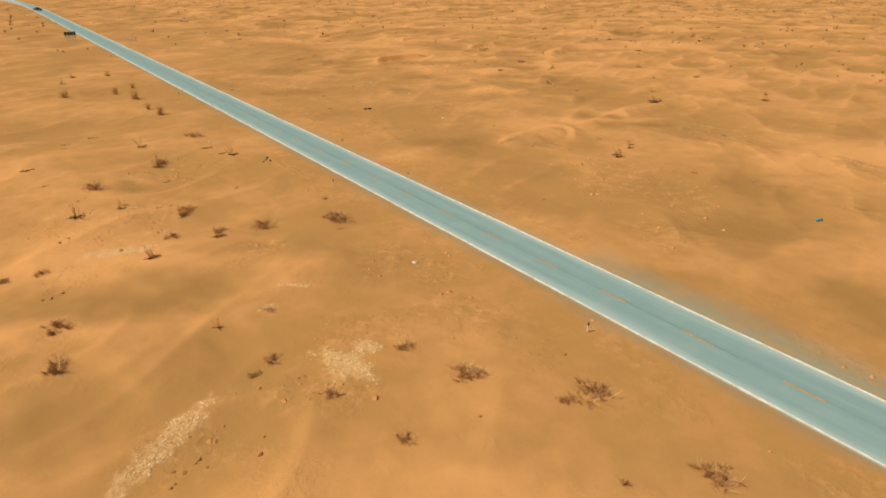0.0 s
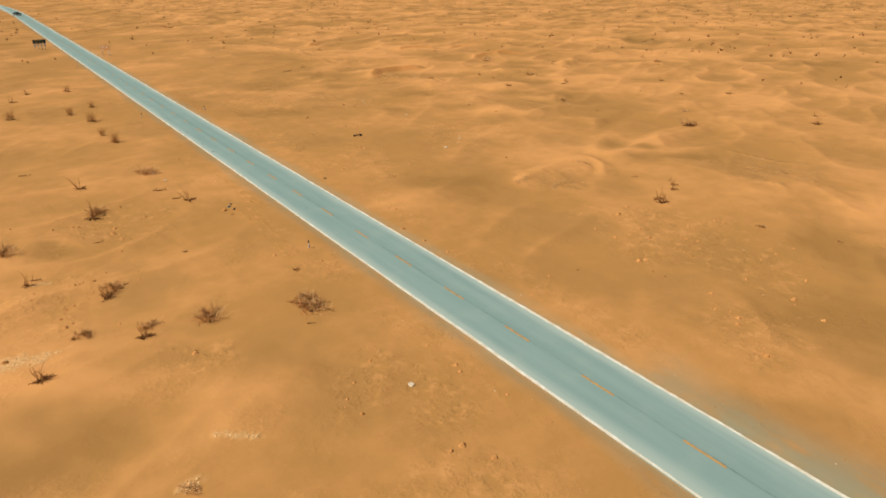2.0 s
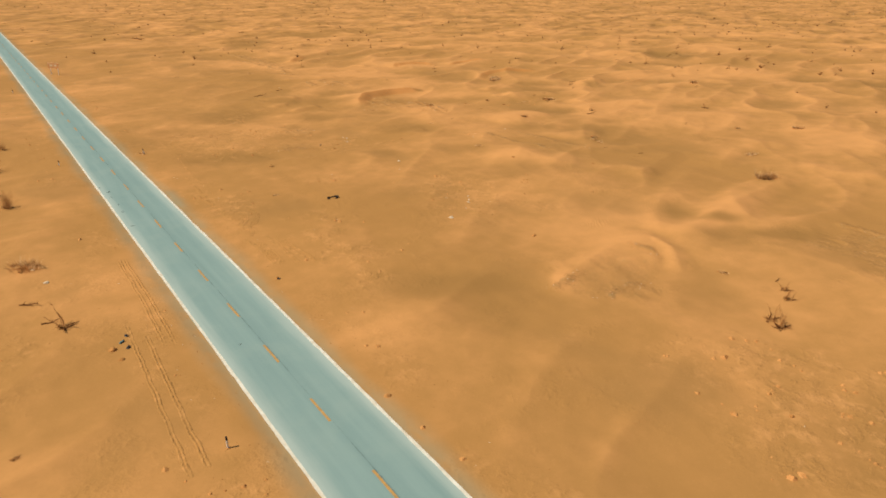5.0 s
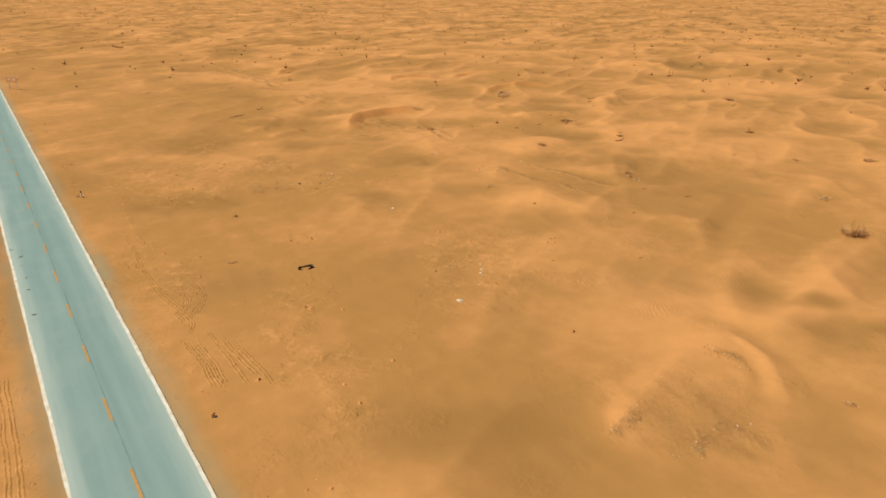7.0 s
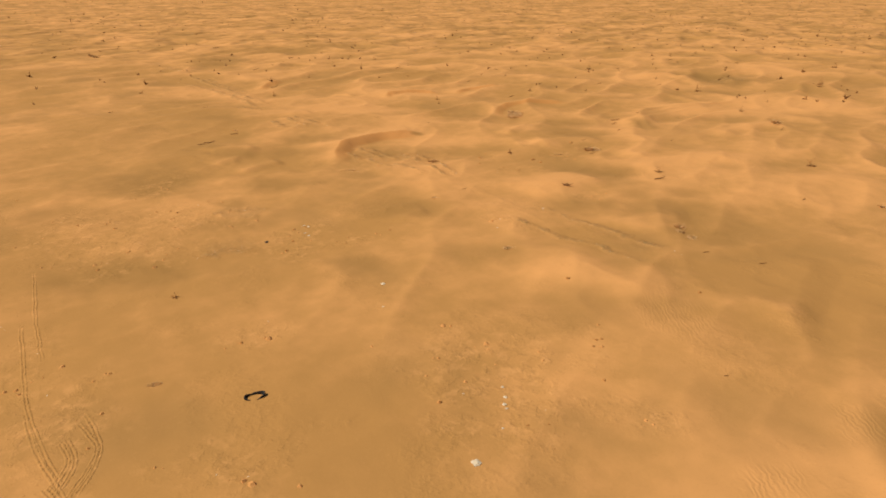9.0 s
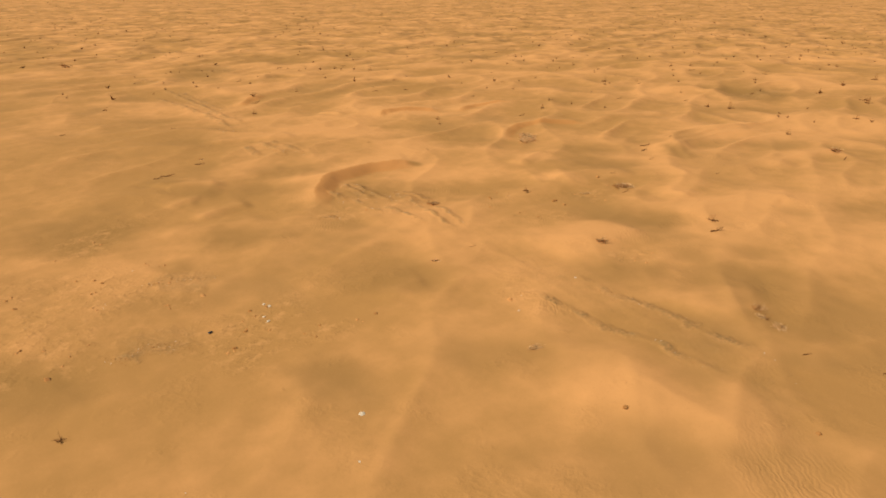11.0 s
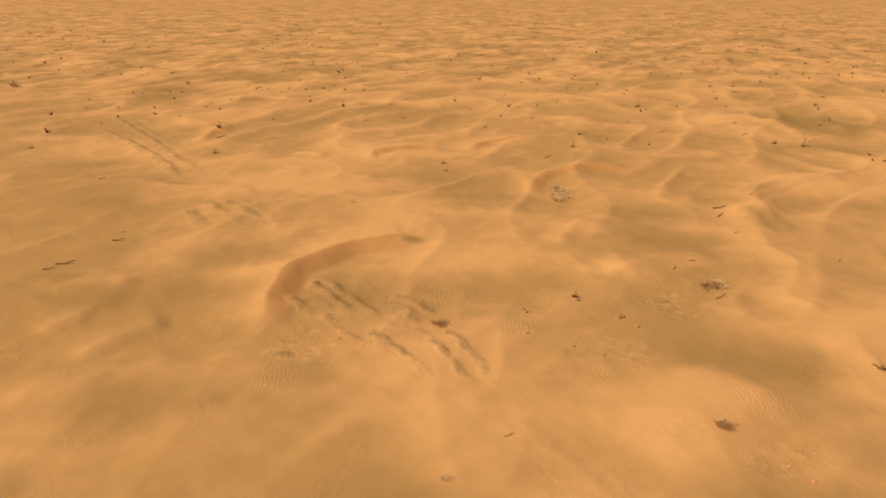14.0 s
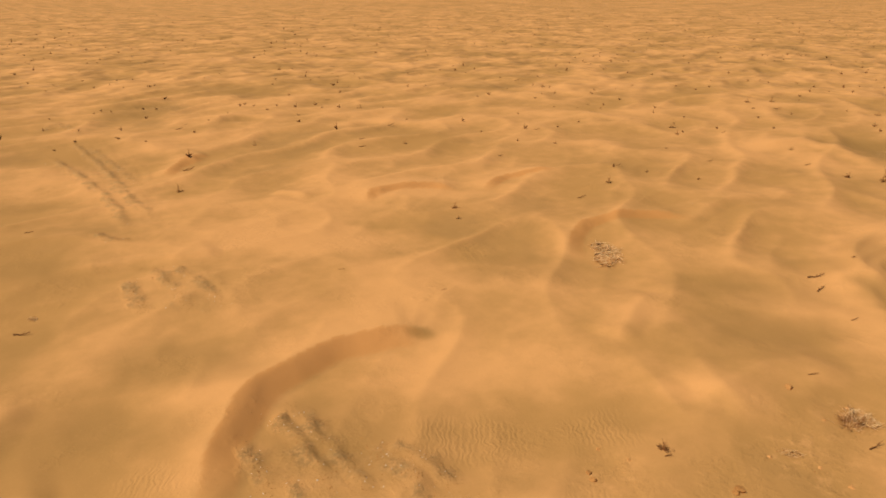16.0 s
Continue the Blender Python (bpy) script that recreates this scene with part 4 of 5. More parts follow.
def stick_clump():
    """A few bare upright sticks over a dark tangle of low twigs."""
    root = new("desert_shrub")
    v, f, sv, sf = [], [], [], []
    for k in range(rng.randint(14, 18)):
        a = rng.uniform(0, 2 * math.pi)
        pts = limb(v, f, (rng.uniform(-0.1, 0.1), rng.uniform(-0.1, 0.1), -0.02), low_ring(a, rng.uniform(0.05, 0.45)), rng.uniform(0.22, 0.5), 0.026, 3, 0.1, 0.5)
        limb(v, f, pts[1], low_ring(a + 0.8, 0.3), 0.16, 0.011, 2)
        limb(v, f, pts[2], low_ring(a - 0.7, 0.3), 0.13, 0.01, 2)
    for k in range(rng.randint(4, 6)):
        a = rng.uniform(0, 2 * math.pi)
        pts = limb(sv, sf, (rng.uniform(-0.14, 0.14), rng.uniform(-0.14, 0.14), -0.02), low_ring(a, rng.uniform(2.0, 5)), rng.uniform(0.35, 0.85), 0.02, 4, 0.0, 0.3)
        for p in pts[2:]:
            limb(sv, sf, p, low_ring(rng.uniform(0, 6.3), rng.uniform(0.4, 1.6)), rng.uniform(0.08, 0.2), 0.009, 2)
    tagged(part("low_growth", v, f, DARK_WOOD, root), kind="stuff")
    tagged(part("sticks", sv, sf, BROWN_WOOD, root, "brown upright bare sticks"), kind="stuff")
    return root


def straw_heap():
    """Loose broken straw and twigs lying criss-cross on the sand."""
    root = new("straw_heap")
    v, f, dv, df = [], [], [], []
    for k in range(110):
        a, r = rng.uniform(0, 6.3), 0.5 * math.sqrt(rng.random())
        limb(v, f, (r * math.cos(a), 0.6 * r * math.sin(a), rng.uniform(0, 0.07)), low_ring(rng.uniform(0, 6.3), rng.uniform(-0.1, 0.35)), rng.uniform(0.08, 0.24), 0.009, 2, 0.05)
    for k in range(15):
        a, r = rng.uniform(0, 6.3), 0.5 * math.sqrt(rng.random())
        limb(dv, df, (r * math.cos(a), 0.6 * r * math.sin(a), 0.02), low_ring(rng.uniform(0, 6.3), rng.uniform(0, 0.5)), rng.uniform(0.08, 0.2), 0.015, 2, 0.05)
    tagged(part("straw", v, f, STRAW_STALK, root), kind="stuff")
    tagged(part("twig_tangle", dv, df, DARK_WOOD, root, "dark broken twigs"), kind="stuff")
    return root


def fallen_branch():
    """A crooked dead branch lying on the sand."""
    root = new("fallen_branch")
    v, f, tv, tf = [], [], [], []
    pts = limb(v, f, (-0.5, 0, 0.03), (1, rng.uniform(-0.2, 0.2), 0.02), 1.0, 0.05, 6, 0.0, 0.4)
    for p in pts[1:-1]:
        limb(tv, tf, p, (rng.uniform(0.2, 1), rng.uniform(-1, 1), rng.uniform(0, 0.5)), rng.uniform(0.14, 0.36), 0.028, 3, 0.05)
    part("limb", v, f, DARK_WOOD, root)
    tagged(part("twig_tangle", tv, tf, DARK_WOOD, root), kind="stuff")
    return root


BUSHES = []
BUSHES += [(-14.9, 15.6, 3.03), (-14.5, 27, 3.4), (-16.8, 27.5, 1.79), (-29.7, 30.4, 1.71), (-20.3, 33.8, 1.88), (-21.7, 34.6, 2.82), (-31.4, 38.3,
    1.89), (-23.2, 41.1, 1.92), (-35.4, 44.6, 1.33), (-33.2, 45.8, 1.87), (43.9, 59.8, 1.33), (-14.3, 72.5, 4.01), (-13.3, 74.7, 2.65), (-47.9, 76.5,
    1.87), (-22.1, 76.8, 3.53), (-51.1, 77.7, 1.74), (-27.4, 77.9, 2.19), (-29, 89.5, 2.57), (86.1, 101.4, 3.62), (83.8, 136.9, 1.48)]

BUSHES += [(-37.5, 105.3, 3.78), (-26.5, 114.9, 3.09), (-15.8, 131.3, 3.84)]

TALL_BUSHES = []
TALL_BUSHES += [(-16.1, 157.7, 3.19), (-17.2, 164.3, 2.21), (-16.6, 180.5, 3.25), (-19.5, 190, 2.77), (-31.2, 190.8, 2.96), (-14.2, 195.4, 2.1), (-16.2, 219.7, 2.47), (-28.8, 353.8, 1.64), (-19.2, 379.9, 2.05), (-25.8, 440.9, 3.26), (-22, 500, 3.2)]

DARK_BUSHES = []
DARK_BUSHES += [(76.3, 184.5, 1.7), (107.1, 174.5, 2.6), (47.9, 51.7, 0.72), (-49, 53.9, 2.73), (-48, 61.4, 2.63), (-33.2, 80.4, 2.15), (-20, 94.7, 0.76), (122.7, 116.9, 2.21), (115.3, 125.5,
    1), (83.4, 158.1, 1.54), (154.1, 164, 2.4), (311.2, 171.8, 2.6), (54.6, 397.8, 3.16), (55, 406.4, 2.59)]

STICK_CLUMPS = []
STICK_CLUMPS += [(-19.9, 18.8, 1.13), (-35.7, 53.4, 1.06), (-37, 72.7, 2.32), (42.2, 74.1, 2.24), (43, 75.5, 1.98), (-28.5, 76, 2.27), (48.1, 76.7,
    1.49), (49.7, 78, 1.5), (-11.2, 82, 1.3), (107.2, 86, 2.85), (-29.7, 88, 2.67), (114.6, 90.2, 1.3), (-41.8, 94.4, 3.24), (-36.2, 95, 1.92), (85.1,
    101.2, 3.4), (-27, 113, 2.87), (-14.3, 113.2, 3.05), (-26.4, 128.2, 3.39), (82.5, 135.6, 1.13), (129.8, 143.4, 2.18), (23.1, 154.9, 0.97), (102.2,
    155, 1.53), (191.7, 177.7, 1.6), (164, 178.8, 1.48), (91.4, 180.8, 1.2), (216.2, 186.3, 2.36), (219.6, 188.2, 2.5), (263.1, 205.1, 2.78), (184.3,
    205.4, 3.08), (-29.2, 211.4, 2.62)]
STICK_CLUMPS += [(386.9, 216.8, 2.5), (-25.3, 221.8, 2.26), (193.2, 227.4, 0.69), (142.1, 231.4, 1.57), (110.2, 231.6, 0.76), (112.2, 235.3, 1.5),
    (251.6, 235.8, 1.8), (186.9, 250.9, 1.41), (194, 257.6, 2.17), (247.7, 263.4, 2.12), (239.5, 266.2, 2.1), (81.1, 272.3, 1.56), (131.2, 279.9,
    1.36), (201.1, 287.2, 1.06), (50.5, 297, 1.57), (104.4, 299.7, 1.25), (214.7, 326, 1.8), (145.6, 327.4, 1.62), (163, 430.2, 2), (260.8, 466.3, 2),
    (39.6, 480.8, 1.35), (262.3, 522, 2.2), (232.5, 532.4, 2.2), (-18.9, 566.5, 2.96)]

STRAW = []
STRAW += [(107.8, 174.6, 2.6), (27.1, 49.4, 0.65), (-30.6, 54.1, 1.67), (35.9, 57.2, 0.78), (48.1, 84.3, 1), (97.7, 111.4, 2.4), (81.8, 133.7, 1.6), (82.4, 136.1, 1.1),
    (17.3, 138.8, 1.1), (59.9, 144.1, 1.26), (63.6, 165.3, 1), (99.1, 175.4, 1.3), (6.9, 177.6, 1.5), (117.1, 209.2, 6.53), (118.7, 211.3, 4.35),
    (55.9, 231.5, 1.06)]

BRANCHES = []
BRANCHES += [(15.5, 64.9, 0.61), (-15.1, 69.5, 0.88), (51.1, 79.7, 0.78), (-27.3, 89.7, 1.05), (-35.3, 96.1, 1.2), (-27.9, 103.5, 1.24), (-43.7,
    111.1, 1.04), (57.1, 112.3, 0.67), (-15.3, 115.2, 1.67), (-16.5, 120.6, 2.11), (-45.2, 121.5, 2.23), (82.5, 124.3, 0.87), (78.9, 129.6, 0.71),
    (-38.4, 133, 1.04), (108.3, 133.3, 0.68), (-37.8, 137.8, 1.28), (-32.6, 140.8, 1.78), (99.3, 152.6, 1.83), (150.4, 160.7, 1.2), (70, 166.7, 0.68),
    (125.3, 169.7, 0.67), (104.8, 172.2, 1.1), (110.2, 179.7, 0.79), (91.4, 180.1, 0.91), (124.4, 182.8, 0.7), (129.7, 189,
    1.43), (139.4, 189.9, 0.9), (132.5, 191.1, 1.89), (94.3, 212.8, 0.6)]
BRANCHES += [(210.1, 215.2, 1.95), (184.8, 219.5, 1.2), (46, 222.8, 1.3), (87.3, 223.9, 0.6), (47.9, 224, 1.98), (54.8, 228.8, 1.48), (133.2, 229.1,
    1.36), (171.5, 231.5, 1.54), (151.9, 238.1, 1.2), (197.4, 246, 1.14), (238.7, 256.6, 2.08), (141.2, 258.9, 1.58), (58.1, 260, 1), (233.1, 260.1,
    2.08), (37.5, 269.2, 1.1), (163.6, 272.9, 1.15), (121.8, 282.1, 1.35), (86, 283.9, 1.8), (125.3, 288.4, 1.54), (138.8, 299.3, 1.77), (94.6, 322.8,
    1.44), (97.7, 329, 0.79), (189.5, 343.6, 1.3), (221.3, 346.8, 2), (146.5, 350.5, 1.3), (165.4, 372.7, 1.3), (166.6, 399.5, 1.3), (80.2, 432.3,
    1.5)]

WHITE_STONES = []
WHITE_STONES += [(-12.4, 56.2, 0.65), (33.3, 116.2, 0.8), (37.3, 118.1, 0.22), (39.1, 119.8, 0.32), (39.3, 120.3, 0.41), (40.0, 121.0, 0.39), (40.7,
    122.2, 0.33), (37.4, 123.2, 0.23), (-14.6, 125.7, 0.62), (-15.4, 130.0, 0.48), (39.8, 140.1, 0.23), (42.6, 144.9, 0.57), (63.3, 150.3, 0.21),
    (74.0, 153.0, 0.3), (42.6, 164.3, 0.43), (42.6, 165.5, 0.38), (43.9, 167.3, 0.41), (43.6, 168.1, 0.39)]

STONES = []
STONES += [(-23.8, 29.3, 0.43), (-12.2, 32.2, 0.4), (-38.6, 35.0, 0.56), (-44.5, 35.6, 0.3), (-44.2, 35.8, 0.3), (-42.0, 36.1, 0.35), (-43.4, 36.5,
    0.39), (-14.2, 36.5, 0.26), (-37.7, 36.6, 0.37), (-42.5, 37.0, 0.31), (-44.0, 37.1, 0.39), (-42.2, 37.3, 0.44), (-35.9, 42.3, 0.5), (30.7, 53.3,
    0.35), (22.2, 58.1, 0.4), (22.1, 59.7, 0.36), (29.4, 66.0, 0.52), (-47.6, 70.3, 0.47), (-48.4, 70.4, 0.41), (-46.5, 70.8, 0.54), (-11.1, 104.1,
    0.58), (38.7, 105.4, 0.66), (-11.4, 106.3, 0.99), (6.5, 112.1, 0.39), (40.4, 116.4, 0.22), (39.0, 117.2, 0.26), (48.2, 118.0, 0.38), (51.2, 122.0,
    0.31), (52.7, 122.4, 0.37), (52.2, 122.6, 0.37)]
STONES += [(68.6, 123.2, 0.48), (59.0, 133.1, 0.5), (74.5, 148.2, 0.28), (73.7, 149.1, 0.33), (45.0, 158.3, 0.32), (51.7, 158.7,
    0.38), (44.4, 159.6, 0.28), (46.3, 160.2, 0.33), (38.1, 161.0, 0.5), (40.1, 163.7, 0.41), (41.9, 166.2, 0.35), (43.6, 167.4, 0.41), (41.9, 167.6,
    0.47), (84.8, 170.7, 0.42), (91.9, 172.8, 0.68), (83.7, 173.5, 0.43), (92.0, 175.3, 0.58), (92.5, 175.3, 0.85), (81.7, 177.8, 0.44), (106.7,
    179.9, 0.87), (85.1, 181.7, 0.59), (85.4, 182.4, 0.48), (30.6, 182.9, 0.44)]


def heights_of(rows):
    spots = np.array(rows, float)
    return [float(z) for z in ground_form(spots[:, 0].copy(), spots[:, 1].copy())[0]]


def scatter(makers, rows, label, category, group, least, most, flat=False):
    """Each kind is built once and then set out, turned and scaled, on the sand."""
    built = []
    heights = heights_of(rows)
    for k, (x, y, size) in enumerate(rows):
        size = min(max(size * (1.2 if y > 60 and x > 20 else 1.05), least), most)
        turn = rng.uniform(-25, 15) if flat else rng.uniform(0, 360)
        m = pose(x, y, heights[k], 0, 0, turn) @ Matrix.Scale(size, 4)
        if k < len(makers):
            ob = makers[k]()
            tagged(ob, label, category, group)
            ob.matrix_basis = m
            built.append(ob)
        else:
            source = built[rng.randrange(len(built))]
            keep = source.matrix_basis.copy()
            source.matrix_basis = Matrix.Identity(4)
            copy_thing(source, m)
            source.matrix_basis = keep


scatter([lambda: dry_bush(30, 0.3, False, 4), lambda: dry_bush(34, 0.26, False, 3), lambda: dry_bush(26, 0.38, False, 4), lambda: dry_bush(28, 0.32, True, 3)],
        BUSHES, "leafless brown desert shrub with pale dry stalks", "shrub", "desert shrubs", 0.9, 4.2)
scatter([lambda: dry_bush(28, 0.42, True, 4), lambda: dry_bush(32, 0.36, True, 3), lambda: dry_bush(26, 0.5, True, 4)],
        DARK_BUSHES, "dense dark-brown dead shrub half buried in sand", "shrub", "dark desert shrubs", 0.8, 3.2)
scatter([tall_bush, tall_bush, tall_bush],
        TALL_BUSHES, "upright feathery dry shrub with a dark base", "shrub", "tall desert shrubs", 1.6, 3.4)
scatter([stick_clump for _ in range(5)], STICK_CLUMPS, "bare upright sticks over a low tangle of twigs", "shrub", "stick clumps", 1.2, 3.0)
scatter([straw_heap for _ in range(3)], STRAW, "loose heap of broken pale straw on sand", "straw heap", "straw heaps", 0.5, 5.5)
scatter([fallen_branch for _ in range(4)], BRANCHES, "crooked dead branch lying on the sand", "branch", "fallen branches", 0.5, 2.4, True)


# ---- stones and litter ----
def stone(name, mat, flat, seed):
    """A weathered stone about one metre across."""
    bm = bmesh.new()
    bmesh.ops.create_icosphere(bm, subdivisions=2, radius=0.5)
    for v in bm.verts:
        v.co *= 1 + 0.5 * noise.noise(v.co * 1.9 + Vector((seed * 3.7, seed, 0))) + 0.18 * noise.noise(v.co * 5 + Vector((0, seed * 2.3, seed)))
        v.co.z *= flat
        if v.co.z < -0.12:
            v.co.z = -0.12
    me = bpy.data.meshes.new(name)
    bm.to_mesh(me)
    bm.free()
    me.materials.append(mat)
    return new(name, me)


def lay_stones(rows, mat, label, group, flat, least, most):
    built = []
    heights = heights_of(rows)
    for k, (x, y, size) in enumerate(rows):
        size = min(max(size * 0.85, least), most)
        m = pose(x, y, heights[k] + 0.04 * size, 0, 0, rng.uniform(0, 360)) @ Matrix.Scale(size, 4)
        if k < 4:
            ob = tagged(stone("stone", mat, flat, k + len(rows)), label, "stone", group)
            ob.matrix_basis = m
            built.append(ob)
        else:
            source = built[k % 4]
            keep = source.matrix_basis.copy()
            source.matrix_basis = Matrix.Identity(4)
            copy_thing(source, m)
            source.matrix_basis = keep


lay_stones(WHITE_STONES, WHITE_STONE, "pale white stone lying on the sand", "white stones", 0.4, 0.13, 0.68)
lay_stones(STONES, BROWN_STONE, "brown weathered stone half sunk in sand", "brown stones", 0.6, 0.16, 0.7)


def torn_tyre(x, y, turn):
    """A torn strip of tyre tread curled into a long oval with a gap."""
    root = tagged(new("torn_tyre"), "torn black tyre tread curled into an open oval", "tyre")
    root.matrix_basis = pose(x, y, ground_z(x, y), 0, 0, turn)
    v, f, n, rv, rf = [], [], 60, [], []
    for k in range(n):
        a = -1.35 + 5.6 * k / (n - 1)
        high = 0.04 + 0.3 * max(0.0, math.cos(a - 0.3)) ** 0.7 + 0.2 * max(0.0, -math.cos(a + 0.3)) ** 1.5
        thick = 0.05 + 0.1 * max(0.0, math.cos(a - 0.5))
        for r, z in ((1.0, -0.03), (1.04, high * 0.6), (1.0, high), (1.0 - thick, high), (0.97 - thick, high * 0.6), (1.0 - thick, -0.03)):
            v.append((0.8 * r * math.cos(a), 0.42 * r * math.sin(a), z))
        if k:
            f += [(6 * k - 6 + j, 6 * k + j, 6 * k + (j + 1) % 6, 6 * k - 6 + (j + 1) % 6) for j in range(6)]
        if k % 2 == 0:
            c, s = math.cos(a), math.sin(a)
            box(rv, rf, 0.82 * c - 0.02, 0.43 * s - 0.02, 0.0, 0.82 * c + 0.02, 0.43 * s + 0.02, high * 0.9)
    f += [(0, 1, 2, 3, 4, 5), tuple(6 * n - 6 + j for j in (5, 4, 3, 2, 1, 0))]
    part("tread_band", v, f, RUBBER, root)
    tagged(part("tread", rv, rf, RUBBER, root, "small worn tread blocks"), kind="stuff")


torn_tyre(23.35, 132.1, -18)


def rubber_scrap(x, y, size, turn):
    """A curled strip of torn tyre lying on the asphalt."""
    v, f = [], []
    for k in range(9):
        s = k / 8 - 0.5
        w, up = 0.16 * (1 - 1.2 * abs(s)) + 0.03, 0.02 + 0.35 * s * s
        v += [(s, -w, up), (s, w, up), (s, w * 0.9, up + 0.05), (s, -w * 0.9, up + 0.05)]
        if k:
            n = 4 * k
            f += [(n - 4 + j, n - 4 + (j + 1) % 4, n + (j + 1) % 4, n + j) for j in range(4)]
    f += [(3, 2, 1, 0), (32, 33, 34, 35)]
    ob = tagged(part("rubber_scrap", v, f, RUBBER), "torn black strip of tyre rubber on asphalt", "tyre scrap", "tyre scraps on the road")
    ob.matrix_basis = pose(x, y, 0.0, 0, 0, turn) @ Matrix.Scale(size, 4)


for x, y in ((-2.8, 156.1), (-2.8, 148.9), (-2.9, 145.3), (-3, 138.5), (-3, 153.1), (-3.5, 159.3), (-3.1, 138.6), (-1.7, 100.6)):
    rubber_scrap(x, y, rng.uniform(0.25, 0.5), rng.uniform(-40, 40))


def plastic_drum(x, y, turn, length, r, label):
    """A plastic drum lying on its side, with hoops and a cap."""
    root = tagged(new("plastic_drum"), label, "drum")
    root.matrix_basis = pose(x, y, ground_z(x, y) + r * 0.75, 0, 0, turn)
    v, f = [], []
    rings = [(-0.5, 0.0), (-0.5, 0.85), (-0.47, 1), (-0.2, 1), (-0.18, 1.06), (-0.14, 1.06), (-0.12, 1), (0.12, 1), (0.14, 1.06), (0.18, 1.06), (0.2, 1), (0.47, 1), (0.5, 0.85), (0.5, 0.0)]
    for s, q in rings:
        v += [(s * length, q * r * math.cos(k * math.pi / 8), q * r * math.sin(k * math.pi / 8)) for k in range(16)]
    f += [(16 * i + k, 16 * i + (k + 1) % 16, 16 * i + 16 + (k + 1) % 16, 16 * i + 16 + k) for i in range(len(rings) - 1) for k in range(16)]
    part("shell", v, f, BLUE_PLASTIC, root, "", True)
    v, f = [], []
    tube(v, f, (0.5 * length, 0, 0.5 * r), (0.5 * length + 0.05, 0, 0.5 * r), 0.06, 0.055, 10)
    part("cap", v, f, BLACK_PLASTIC, root, "black screw cap")


plastic_drum(38.4, 36.6, -20, 0.85, 0.2, "faded teal plastic drum lying on sand")
plastic_drum(-10.5, 107.2, 35, 0.5, 0.1, "faded blue plastic drum beside the road")


def crumpled_bag(x, y, size, seed):
    bm = bmesh.new()
    bmesh.ops.create_icosphere(bm, subdivisions=3, radius=0.5)
    for v in bm.verts:
        d = noise.noise(v.co * 4 + Vector((seed, 0, seed))) * 0.5 + abs(noise.noise(v.co * 9 + Vector((0, seed, 0)))) * 0.35
        v.co *= 1 + d
        v.co.z = max(-0.1, v.co.z * 0.5)
        v.co.y *= 0.6
    me = bpy.data.meshes.new("plastic_bag")
    bm.to_mesh(me)
    bm.free()
    me.materials.append(BLACK_PLASTIC)
    ob = tagged(new("plastic_bag", me), "crumpled black plastic bag caught on the sand", "bag", "plastic bags")
    ob.matrix_basis = pose(x, y, ground_z(x, y) + 0.05, 0, 0, seed * 50) @ Matrix.Scale(size, 4)


crumpled_bag(-10.2, 105.9, 0.45, 1)
crumpled_bag(-9.9, 108.2, 0.45, 2)
crumpled_bag(6.5, 111.6, 0.35, 3)
crumpled_bag(37.2, 165.4, 0.45, 4)


# ---- along the road ----
def marker_post(x, y, lean):
    """A round roadside marker: white shaft, black band and cap."""
    root = tagged(new("marker_post"), "white roadside marker post with a black top", "marker post", "marker posts")
    root.matrix_basis = pose(x, y, ground_z(x, y) - 0.03, lean, lean * 0.6, 0)
    for name, mat, z0, z1, r in (("shaft", WHITE_PAINT, 0, 0.72, 0.075), ("band", BLACK_PAINT, 0.72, 0.98, 0.078), ("cap", BLACK_PAINT, 0.98, 1.06, 0.06)):
        v, f = [], []
        tube(v, f, (0, 0, z0), (0, 0, z1), r, r * (0.6 if name == "cap" else 1), 12)
        part(name, v, f, mat, root)
    v, f = [], []
    box(v, f, -0.14, -0.14, -0.1, 0.14, 0.14, 0.07, 0.02)
    part("footing", v, f, BROWN_STONE, root, "rough concrete footing")


for x, y, lean in ((-7.45, 34.1, 3), (-7.35, 87.2, -2), (-6.9, 177.2, 2), (7.0, 177.0, -3), (-7.1, 267.0, 1)):
    marker_post(x, y, lean)


def brown_sign(x, y):
    """A wide orange-brown board with a cream border and two cream panels on two posts."""
    root = tagged(new("road_sign"), "orange-brown roadside sign on two white posts", "sign")
    root.matrix_basis = pose(x, y, ground_z(x, y) - 0.05, 0, 0, -45)
    for px in (-1.35, 1.35):
        v, f = [], []
        tube(v, f, (px, 0.09, 0), (px, 0.09, 3.6), 0.1, 0.1, 10)
        part("post", v, f, WHITE_PAINT, root)
    v, f = [], []
    box(v, f, -2.0, -0.04, 2.05, 2.0, 0.0, 3.75, 0.02)
    board = part("board", v, f, SIGN_BROWN, root)
    v, f = [], []
    for x0, z0, x1, z1 in ((-1.94, 2.11, 1.94, 2.17), (-1.94, 3.63, 1.94, 3.69), (-1.94, 2.17, -1.88, 3.63), (1.88, 2.17, 1.94, 3.63)):
        box(v, f, x0, -0.05, z0, x1, -0.036, z1)
    part("border", v, f, SIGN_PALE, board, "cream painted border")
    for px in (-0.75, 0.75):
        v, f = [], []
        box(v, f, px - 0.5, -0.052, 2.65, px + 0.5, -0.036, 3.25)
        part("bar", v, f, SIGN_PALE, board, "cream bar")
    v, f = [], []
    for z in (2.4, 3.4):
        box(v, f, -1.9, 0.0, z, 1.9, 0.05, z + 0.08)
    part("rail", v, f, STEEL, root, "grey steel back rail")


brown_sign(7.2, 300)


